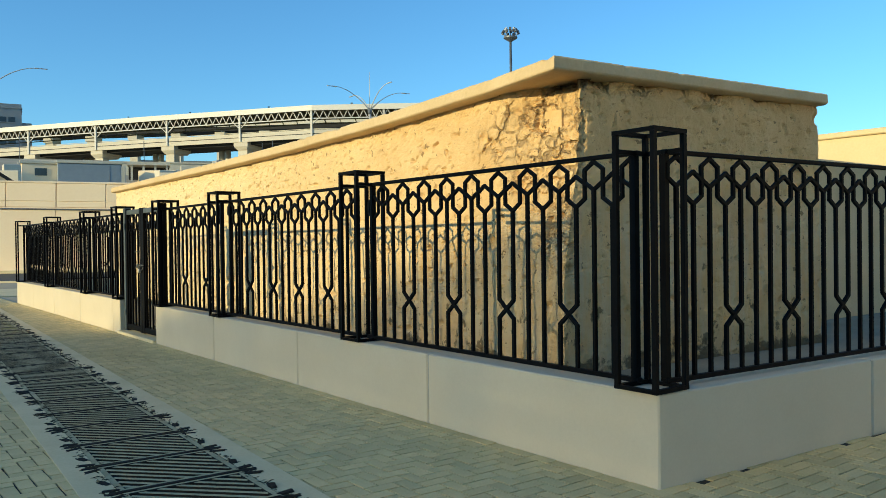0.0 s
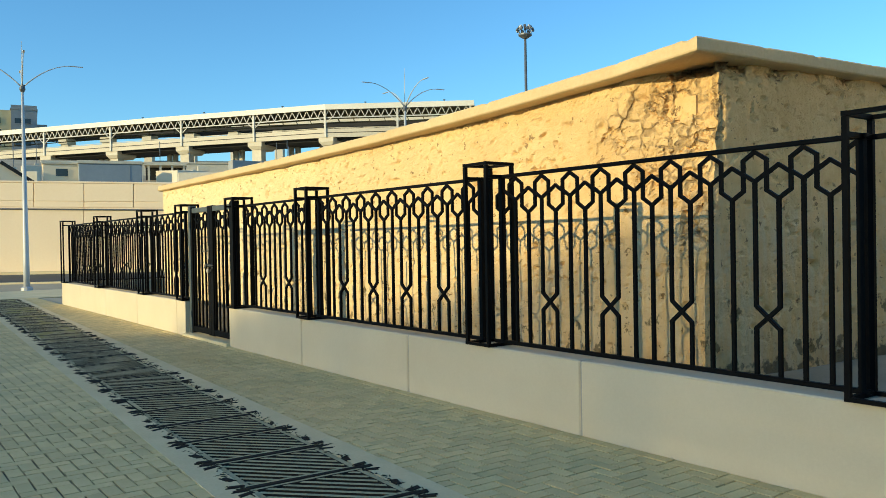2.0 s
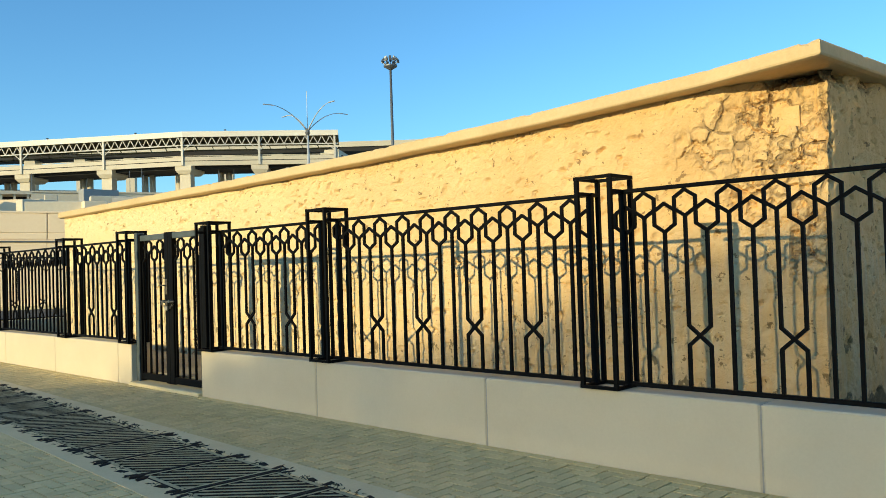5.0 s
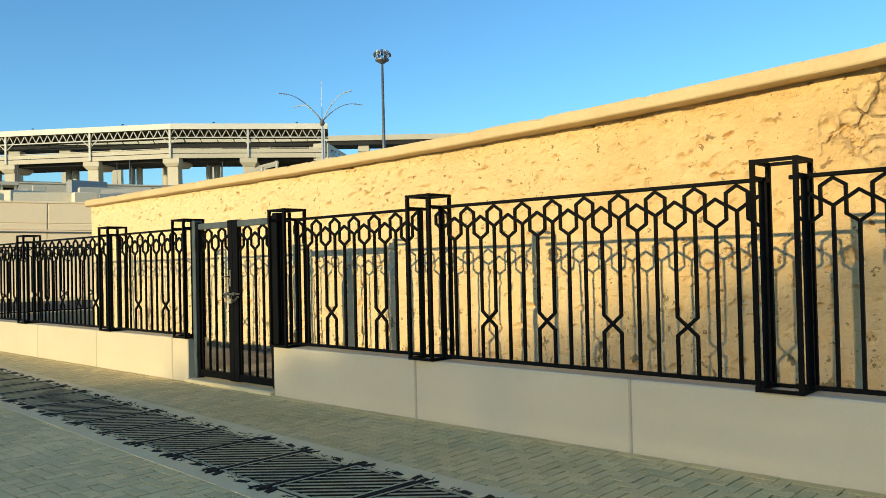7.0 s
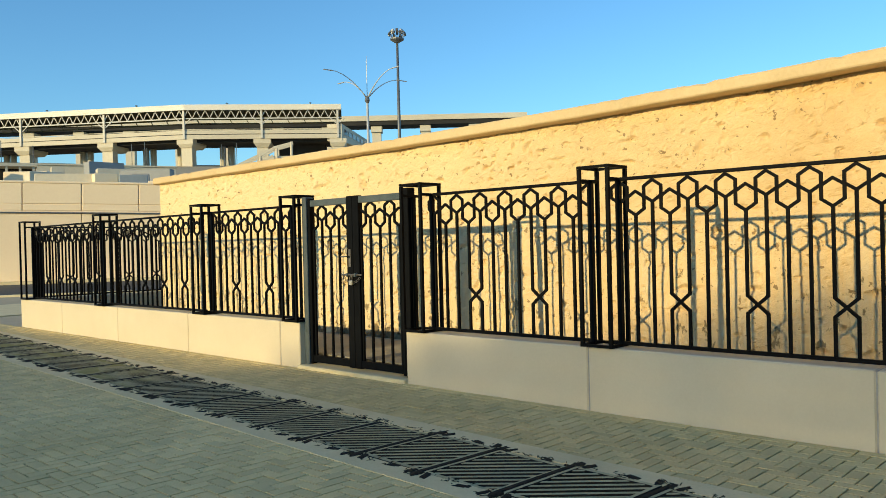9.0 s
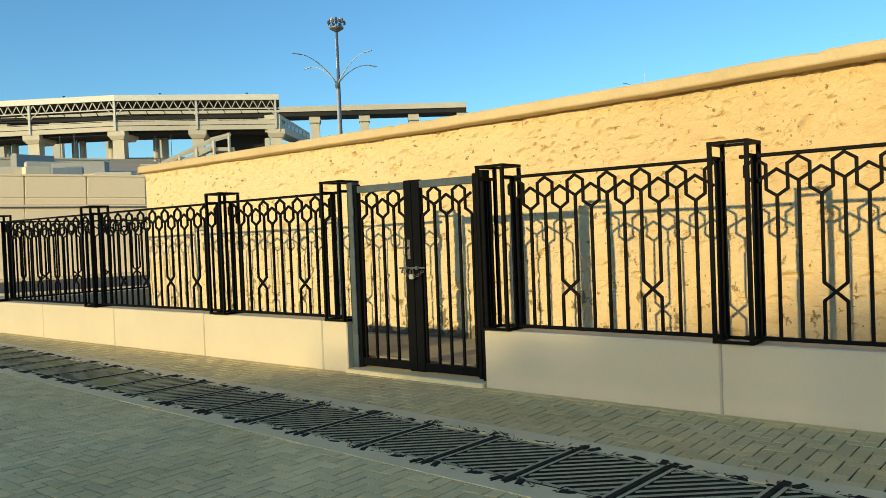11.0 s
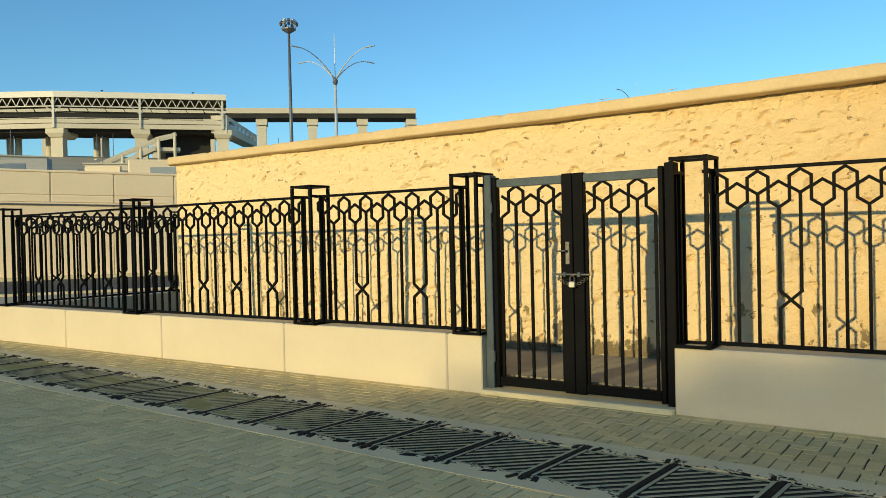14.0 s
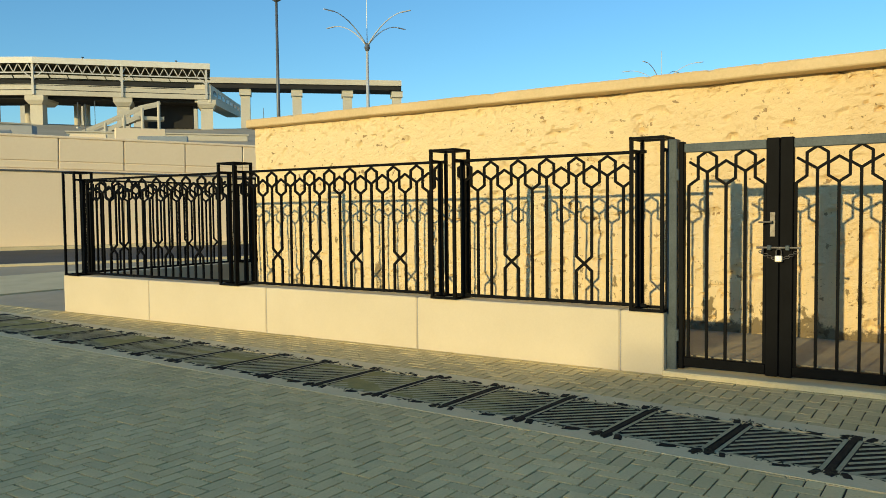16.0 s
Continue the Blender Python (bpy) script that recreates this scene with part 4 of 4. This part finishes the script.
def station(at):
    """Point, direction away from the near end and direction to the back at a distance along the viaduct."""
    left = at
    for a, b in zip(VIA[::-1], VIA[-2::-1]):
        d, ln = (b - a).normalized(), (b - a).length
        if left <= ln:
            break
        left -= ln
    q = Vector((-d.y, d.x))
    return a + d * left, d, (q if q.y > 0 else -q)


CHORD = ROOF - 5.1
via = new("viaduct")
# deck and the bar below it: soffit shade put into their near-black colour
part("deck", strip(VIA, 0.7, 22, SOFFIT + 0.3, DECK - 0.6), SHADE_AND_PAINT, via)
part("soffit_shade", strip(VIA, 3.0, 21, SOFFIT - 1.0, SOFFIT + 0.28), SHADE_AND_PAINT, via)
part("edge_beam", strip(VIA, 0.0, 0.9, SOFFIT, DECK - 0.22), CONCRETE, via)
# thin dark strip added to draw the ledge's shadow line
part("ledge_shade_strip", strip(VIA, 0.12, 0.88, DECK - 0.2, DECK + 0.05), SHADE_AND_PAINT, via, "dark strip painting in the shadow line under the parapet")
part("parapet", strip(VIA, 0.05, 0.5, DECK + 0.07, DECK + 1.55), CONCRETE, via)
part("parapet_rail", strip(VIA, 0.1, 0.35, DECK + 1.78, DECK + 2.0), CONCRETE, via)
part("back_parapet", strip(VIA, 21.3, 21.9, DECK - 0.6, DECK + 2.0), CONCRETE, via)
part("roof", strip(VIA, -0.8, 14, ROOF - 1.5, ROOF), ROOFING, via)
part("roof_edge", strip(VIA, -1.0, -0.6, ROOF - 2.0, ROOF + 0.15), ROOFING, via)
# separate sheet under the roof that carries its shade as colour
part("shaded_underside", strip(VIA, -0.55, 14, ROOF - 1.9, ROOF - 1.54), CANOPY_SHADE, via)
part("truss_lower_chord", strip(VIA, 0.0, 0.4, CHORD - 0.2, CHORD + 0.2), TRUSS, via)
part("truss_back_chord", strip(VIA, 13.4, 13.8, CHORD - 0.2, CHORD + 0.2), CANOPY_SHADE, via)
part("back_fascia", strip(VIA, 13.9, 14.3, ROOF - 3.6, ROOF - 1.5), CANOPY_SHADE, via)
for s0, s1 in zip(STATIONS, STATIONS[1:]):
    bays = round((s1 - s0) / 3.35)
    for k in range(2 * bays):
        (a, d, q), (b, d2, q2) = station(s0 + (s1 - s0) * k / (2 * bays)), station(s0 + (s1 - s0) * (k + 1) / (2 * bays))
        za, zb = (CHORD, ROOF - 1.9) if k % 2 == 0 else (ROOF - 1.9, CHORD)
        part("truss_diagonal", Shape().beam((a.x, a.y + 0.2, za), (b.x, b.y + 0.2, zb), 0.28, 0.28), TRUSS, via)
        if k % 4 == 0:
            part("back_diagonal", Shape().beam((a.x + q.x * 13.6, a.y + q.y * 13.6, CHORD), (b.x + q.x * 13.6, b.y + q.y * 13.6, ROOF - 1.9), 0.3, 0.3), CANOPY_SHADE, via)
    for k in range(1, 9):
        p, d, q = station(s0 + (s1 - s0) * k / 9)
        part("rail_post", Shape().box(p.x + q.x * 0.2 - 0.07, p.x + q.x * 0.2 + 0.07, p.y + q.y * 0.2 - 0.07, p.y + q.y * 0.2 + 0.07, DECK + 1.5, DECK + 1.8), CONCRETE, via)
for s0 in STATIONS:
    p, d, q = station(s0)
    part("roof_post", Shape().beam((p.x - q.x * 0.2, p.y - q.y * 0.2, SOFFIT + 0.1), (p.x - q.x * 0.2, p.y - q.y * 0.2, ROOF - 1.9), 0.8, 0.6, (q.x, q.y, 0)), TRUSS, via)
    for sg in (-1, 1):
        b = p + d * 3.0 * sg
        part("knee_brace", Shape().beam((p.x, p.y, CHORD - 2.6), (b.x, b.y, CHORD), 0.3, 0.3), TRUSS, via)
    head = Shape()
    for off, half, z in ((0.25, 3.3, SOFFIT), (0.25, 3.3, SOFFIT - 1.7), (1.3, 2.3, SOFFIT - 3.1)):
        for o2, sg in ((off, -1), (off, 1), (12.5 - off, 1), (12.5 - off, -1)):
            c = p + q * o2 + d * half * sg
            head.v.append((c.x, c.y, z))
    head.f = [(3, 2, 1, 0), (8, 9, 10, 11)] + [(4 * k + i, 4 * k + (i + 1) % 4, 4 * k + 4 + (i + 1) % 4, 4 * k + 4 + i) for k in (0, 1) for i in range(4)]
    part("pier_head", head, CONCRETE, via)
    m = p + q * 3.6
    part("pier", Shape().beam((m.x, m.y, 15), (m.x, m.y, SOFFIT - 2.9), 4.4, 3.6, (q.x, q.y, 0)), CONCRETE, via)
for s0 in (47.0, 69.0, 84.0, 112.0, 148.0, 188.0):
    p, d, q = station(s0)
    for k in (-1.6, 1.6):
        m = p + q * 17 + d * k
        part("round_column", Shape().tube([(m.x, m.y, 12), (m.x, m.y, SOFFIT + 0.4)], 1.25, 12), CONCRETE, via, smooth=True)
for s0 in (12.0, 44.0, 80.0, 118.0, 150.0):
    p, d, q = station(s0)
    part("roof_lamp", Shape().tube([(p.x, p.y, ROOF - 0.1), (p.x, p.y, ROOF + 0.7)], 0.16, 6).box(p.x - 0.4, p.x + 0.4, p.y - 0.3, p.y + 0.3, ROOF + 0.6, ROOF + 0.9), DULLPOLE, via)
# the flank that runs back and down from the near end
f0, fd, fq = station(0.0)
flank = [(f0, 43.0, 49.6), (f0 + Vector((40.2, 28.0)), 43.0, 48.2)]
fl, win = Shape(), []
for p, z0, z1 in flank:
    for o in (0.0, 6.0):
        c = p + Vector((0.57, -0.82)) * -o
        fl.v += [(c.x, c.y, z0), (c.x, c.y, z1)]
fl.f = [(0, 1, 3, 2), (4, 6, 7, 5), (0, 4, 5, 1), (2, 3, 7, 6), (1, 5, 7, 3), (0, 2, 6, 4)]
part("flank", fl, CONCRETE, via)
for k in range(7):
    g0, g1 = 0.08 + k * 0.13, 0.08 + k * 0.13 + 0.09
    w = Shape()
    for g in (g0, g1):
        c = f0.lerp(flank[1][0], g) + Vector((0.57, -0.82)) * 0.12
        zb, zt = 43.0, 49.6 - 1.4 * g
        w.v += [(c.x, c.y, zb + 0.45 * (zt - zb)), (c.x, c.y, zt - 0.25 * (zt - zb)), (c.x - 0.1, c.y + 0.1, zt - 0.25 * (zt - zb)), (c.x - 0.1, c.y + 0.1, zb + 0.45 * (zt - zb))]
    w.f = [(0, 1, 2, 3), (7, 6, 5, 4)] + [(i, 4 + i, 4 + (i + 1) % 4, (i + 1) % 4) for i in range(4)]
    part("window", w, GLASS, via)
tagged(via, "long concrete viaduct with a cream truss canopy on piers", "viaduct")

BACK = [Vector(p) for p in ((-40, 632), (143, 449), (264.9, 328.3), (331.1, 259.0))]
back = new("elevated_road")
part("deck", strip(BACK, 0.6, 16, 63.4, 66.2), SHADE_AND_PAINT, back)
part("parapet", strip(BACK, -0.2, 0.5, 65.6, 68.3), CONCRETE, back)
for p, d in along_line(BACK, 25.5, 2.0):
    q = Vector((-d.y, d.x))
    q = q if q.y > 0 else -q
    m, m2 = p + q * 2, p + q * 10
    part("pier", Shape().beam((p.x + q.x * 5, p.y + q.y * 5, 10), (p.x + q.x * 5, p.y + q.y * 5, 62), 4.6, 3.5, (q.x, q.y, 0)), CONCRETE, back)
    part("pier_head", Shape().beam((m.x, m.y, 61.7), (m2.x, m2.y, 61.7), 5.6, 3.2), CONCRETE, back)
tagged(back, "second elevated road of pale concrete on slim piers", "elevated road")

# ---- tower block far off ----
def tower_block():
    top = new("tower_block")
    top.matrix_basis = pose(75, 513, 16, 0, 0, -9)
    part("wall", Shape().box(-18, -1, -10, 10, -8, 62), YELLOW, top)
    part("tower_wall", Shape().box(-0.98, 12, -11, 10, -8, 65).box(-1.4, 12.4, -11.4, 10.4, 62.4, 63.2), TOWER, top)
    part("stair_wall", Shape().box(12.02, 17, -8, 9, -8, 55), TOWER, top)
    for k in range(5):
        for x, y, w in ((-15, -10, 2.4), (-8.5, -10, 2.4), (2.0, -11, 2.2), (6.5, -11, 2.2)):
            z = 30 + 6.2 * k
            win = part("window", Shape().box(x - w / 2, x + w / 2 + 1.2, y - 0.2, y + 0.1, z, z + 2.8), GLASS, top)
            part("sill", Shape().box(x - w / 2 - 0.2, x + w / 2 + 1.4, y - 0.5, y, z - 0.4, z - 0.05), TOWER, win)
    tagged(top, "beige and grey tower block with dark windows behind the viaduct", "building")


tower_block()


# ---- things on the hillside below the viaduct ----
def hill_block(name, label, category, x, y, top_z, width, depth, az, mat, high=12.0, cap=0.0):
    """A plain concrete or clad block whose long face looks back down the hill."""
    ob = new(name)
    ob.matrix_basis = pose(x, y, top_z, 0, 0, -az)
    part("wall", Shape().box(-width / 2, width / 2, 0, depth, -high, 0, bevel=0.08), mat, ob)
    if cap:
        part("coping", Shape().box(-width / 2 - cap, width / 2 + cap, -cap, depth + cap, 0.0, 0.35, bevel=0.05), CONCRETE, ob)
    return tagged(ob, label, category)


hill_block("terrace_wall", "long pale concrete terrace wall on the hillside", "wall", 64, 194, 21.0, 62, 3, 19.5, CONCRETE, 6, 0.3)
hill_block("terrace_wall", "pale concrete terrace wall below the stairs", "wall", 117, 171, 20.0, 40, 3, 37, CONCRETE, 7, 0.3)
hill_block("concrete_slab", "weathered grey concrete slab on the slope", "slab", 41.6, 117, 12.1, 8.5, 6, 30, CONCRETE, 5)
hill_block("concrete_block", "small beige concrete block with a dark side", "block", 45.2, 113.5, 12.0, 3.0, 3, 12, FARWALL, 5)
hill_block("cladding_hut", "low blue-grey clad hut on the slope", "hut", 47.6, 110.5, 11.7, 3.6, 3, 25, BLUEGREY, 5)
box_hut = hill_block("container", "blue-grey clad container above the retaining wall", "container", 21.9, 93, 10.4, 6.4, 3, 14, BLUEGREY, 5, 0.12)
part("door_seam", Shape().box(1.95, 2.0, -0.03, 0.01, -4.5, -0.2), TOWER, box_hut)
hut = hill_block("service_building", "small beige service building above the retaining wall", "building", 18.0, 96.5, 10.5, 4.4, 4, 11, FARWALL, 6, 0.15)
part("window", Shape().box(-0.9, 0.3, -0.06, 0.02, -1.3, -0.5), GLASS, hut)
ramp_wall = new("stair_wall")
ramp_wall.matrix_basis = pose(13.6, 96.5, 8.0, 0, 0, -9)
rs = Shape()
rs.add([(-2.5, 0, -3), (2.6, 0, -3), (2.6, 0, -0.6), (-1.8, 0, 2.4), (-2.5, 0, 2.4), (-2.5, 0.5, -3), (2.6, 0.5, -3), (2.6, 0.5, -0.6), (-1.8, 0.5, 2.4), (-2.5, 0.5, 2.4)], [(0, 1, 2, 3, 4), (9, 8, 7, 6, 5), (0, 5, 6, 1), (1, 6, 7, 2), (2, 7, 8, 3), (3, 8, 9, 4), (4, 9, 5, 0)])
part("wall", rs, FARWALL, ramp_wall)
part("dark_handrail", Shape().beam((-1.8, -0.1, 2.5), (2.6, -0.1, -0.5), 0.3, 0.35), SHADE_AND_PAINT, ramp_wall)
tagged(ramp_wall, "slanting beige stair wall with a dark handrail", "stairs")

shed = new("open_shed")
shed.matrix_basis = pose(50, 163, 15.3, 0, 0, -17.6)
part("roof", Shape().box(-4, 4, -1, 5, 2.0, 2.5), CONCRETE, shed)
for i in range(4):
    part("column", Shape().box(-3.4 + 2.2 * i, -3.0 + 2.2 * i, -0.6, -0.2, -5, 2.0), CONCRETE, shed)
part("back_wall", Shape().box(-3.9, 3.9, 4.3, 4.7, -5, 1.98), SHADE_AND_PAINT, shed)
tagged(shed, "open concrete shed with slim columns under the viaduct", "shed")


def covered_stairs():
    top = new("covered_stairs")
    top.matrix_basis = pose(138.3, 217, 21.5, 0, 0, -34.6)
    for yy in (0.0, 5.0):
        part("stringer", Shape().beam((-10, yy, 0.8), (5, yy, 8.0), 0.7, 1.3), CONCRETE, top)
        part("canopy_edge", Shape().beam((-10, yy - 0.3, 3.2), (5, yy - 0.3, 10.4), 0.5, 0.9).beam((5, yy - 0.3, 10.6), (11, yy - 0.3, 12.2), 0.5, 0.9), CONCRETE, top)
    for i in range(16):
        part("step", Shape().box(-10 + i * 0.95, -9 + i * 0.95, 0.2, 4.8, 0.3 + i * 0.456, 0.8 + i * 0.456), CONCRETE, top)
    for x in (-9, -4, 1, 6, 10.5):
        part("column", Shape().tube([(x, -0.2, -6), (x, -0.2, 3.6 + max(0, x + 9) * 0.46)], 0.45, 10), CONCRETE, top)
    part("landing", Shape().box(5, 12, 0, 5, 7.2, 8.2), CONCRETE, top)
    tagged(top, "covered concrete stairs climbing towards the viaduct", "stairs")


covered_stairs()
rnd = random.Random(21)
for i in range(26):
    r, a = rnd.uniform(105, 200), rnd.uniform(6, 36)
    x, y = -2 + r * math.sin(radians(a)), 8 + r * math.cos(radians(a))
    mat = rnd.choice((CONCRETE, CONCRETE, FARWALL, BLUEGREY, TOWER))
    ob = hill_block("concrete_block", "rough concrete block lying on the hillside", "block", x, y, ground_height(x, y) + rnd.uniform(2.0, 4.0) * r / 150, rnd.uniform(2, 9), rnd.uniform(1, 3), a + rnd.uniform(-25, 25), mat, 5)
    tagged(ob, group="blocks on the hillside")
for i in range(12):
    r, a = rnd.uniform(215, 300), rnd.uniform(8, 44)
    x, y = -2 + r * math.sin(radians(a)), 8 + r * math.cos(radians(a))
    post = new("hillside_post")
    post.matrix_basis = pose(x, y, ground_height(x, y) - 1)
    part("pole", Shape().tube([(0, 0, 0), (0, 0, rnd.uniform(7, 11))], 0.10, 6), DULLPOLE, post)
    part("foot", Shape().box(-0.6, 0.6, -0.6, 0.6, -0.5, 1.4, bevel=0.1), CONCRETE, post)
    tagged(post, "thin grey pole on the hillside under the viaduct", "pole", "poles on the hillside")
# first a solid block, the hall's inner shade put into its near-black colour
hill_block("dark_hall", "dark open hall below the end of the viaduct", "building", 197, 272, 44.3, 19, 12, 40, SHADE_AND_PAINT, 26)
hill_block("far_building", "low far building in blue haze-grey behind the piers", "building", 162, 456, 49.5, 60, 14, 20, BLUEGREY, 30)
hill_block("far_building", "low far beige building behind the piers", "building", 250, 420, 50.0, 50, 14, 31, TOWER, 30)
hill_block("far_building", "low far grey building beyond the long viaduct", "building", 75, 520, 50.0, 70, 14, 9, TOWER, 30)

# ---- unseen louvred screen across the street, behind the walk, added for shade ----
def screen_top(y):
    return float(np.interp(y, (-70, -18, 10.5, 13.5, 18.2, 21.5, 46.0), (17.2, 17.0, 15.85, 15.0, 13.66, 13.22, 13.15)))


# invented shade caster: gaps let part of the sun through, top shapes the edge
shade = new("louvred_screen")
for y in range(-70, 47, 4):
    part("column", Shape().box(-60.5, -60.2, y - 0.03, y + 0.03, -0.1, screen_top(min(46, max(-70, y)))), CONCRETE, shade)
z = 0.2
while z < 17.2:
    ys = [y for y in np.arange(-70, 46.2, 0.5) if screen_top(y) > z]
    if ys:
        part("louvre", Shape().box(-60.1, -60.0, -70, float(ys[-1]), z, z + 0.182), TOWER, shade)
    z += 0.27
tagged(shade, "tall unseen louvred screen with concrete columns, added to shade the street", "screen")

# ---- paving blocks ----
PW, PL = 0.1, 0.2


def paver_mesh(w, l):
    g, b = 0.0050, 0.0010
    x, y = w / 2 - g, l / 2 - g
    s = Shape()
    s.v = [(-x, -y, -0.02), (x, -y, -0.02), (x, y, -0.02), (-x, y, -0.02), (-x, -y, -b), (x, -y, -b), (x, y, -b), (-x, y, -b), (-x + b, -y + b, 0), (x - b, -y + b, 0), (x - b, y - b, 0), (-x + b, y - b, 0)]
    s.f = [(8, 9, 10, 11)] + [(4 * k + i, 4 * k + (i + 1) % 4, 4 * k + 4 + (i + 1) % 4, 4 * k + 4 + i) for k in (0, 1) for i in range(4)]
    return s


BLOCK = paver_mesh(PW, PL)
BLOCK_MESH = BLOCK.mesh("paving_block", PAVER)
DRAIN_INV = DRAIN_TURN.inverted()


def herringbone(x0, x1, y0, y1):
    """Centres and turns of 90-degree herringbone blocks that fill a rectangle."""
    out = []
    n = int((y1 - y0) / PW) + 4
    for j in range(-4, n):
        base = y0 + j * PW
        x = x0 + ((j * PW) % (4 * PW)) - 8 * PW
        while x < x1 + 0.3:
            out.append((x + PL / 2, base + PW / 2, 90))
            out.append((x + PL + PW / 2, base + PW - PL / 2 + 0.0, 0))
            x += 4 * PW
    return [(x, y, a) for x, y, a in out if x0 < x < x1 and y0 < y < y1]


def paving():
    rnd = random.Random(11)
    walk_blocks, road_blocks, near = [], [], []
    for x, y, a in herringbone(0.2, FX - 0.0, -3.0, 26.4):
        u = (DRAIN_INV @ Vector((x, y, 0))).x
        if u > 0.49 and x < FX - 0.03:
            walk_blocks.append((x, y, a))
    for x, y, a in herringbone(-9.5, 2.5, -3.0, 26.4):
        u = (DRAIN_INV @ Vector((x, y, 0))).x
        if u < -0.49:
            road_blocks.append((x, y, a))
    for x, y, a in herringbone(FX - 0.11, 8.0, -1.0, 2.8):
        if y < Y0 + 0.03 - 0.074 * (x - FX):
            walk_blocks.append((x, y, a))
    for y in np.arange(2.7, 26.4, PL):
        walk_blocks.append((FX - 0.05, float(y), 360))
    for blocks, nm, lab, stretch in ((walk_blocks, "pavement_walk", "grey herringbone block paving beside the plinth", (3.4, 7.6)), (road_blocks, "pavement_street", "grey herringbone block paving of the street", (4.0, 7.0))):
        v = np.array(BLOCK.v)
        f = np.array([q for q in BLOCK.f])
        allv, allf, k, single = [], [], 0, []
        for x, y, a in blocks:
            tilt = Euler((rnd.gauss(0, 0.004), rnd.gauss(0, 0.004), radians(a + rnd.gauss(0, 0.5))))
            m = Matrix.LocRotScale((x + rnd.gauss(0, 0.0012), y + rnd.gauss(0, 0.0012), rnd.gauss(0, 0.0009) + (0.002 if a == 360 else 0)), tilt, None)
            near_x = x > 1.6 if nm == "pavement_walk" else x > -1.2
            if stretch[0] < y < stretch[1] and near_x and len(single) < 300:
                single.append(m)
                continue
            mm = np.array(m)
            allv.append(v @ mm[:3, :3].T + mm[:3, 3])
            allf.append(f + k * len(v))
            k += 1
        me = bpy.data.meshes.new(nm)
        me.from_pydata(np.concatenate(allv).tolist(), [], np.concatenate(allf).tolist())
        me.materials.append(PAVER)
        floor = new(nm)
        tagged(floor, lab, "pavement", kind="structure")
        field = new("block_field", me)
        field.parent = floor
        tagged(field, kind="stuff")
        for m in single:
            part("paving_block", BLOCK_MESH, PAVER, floor, at=m)


paving()
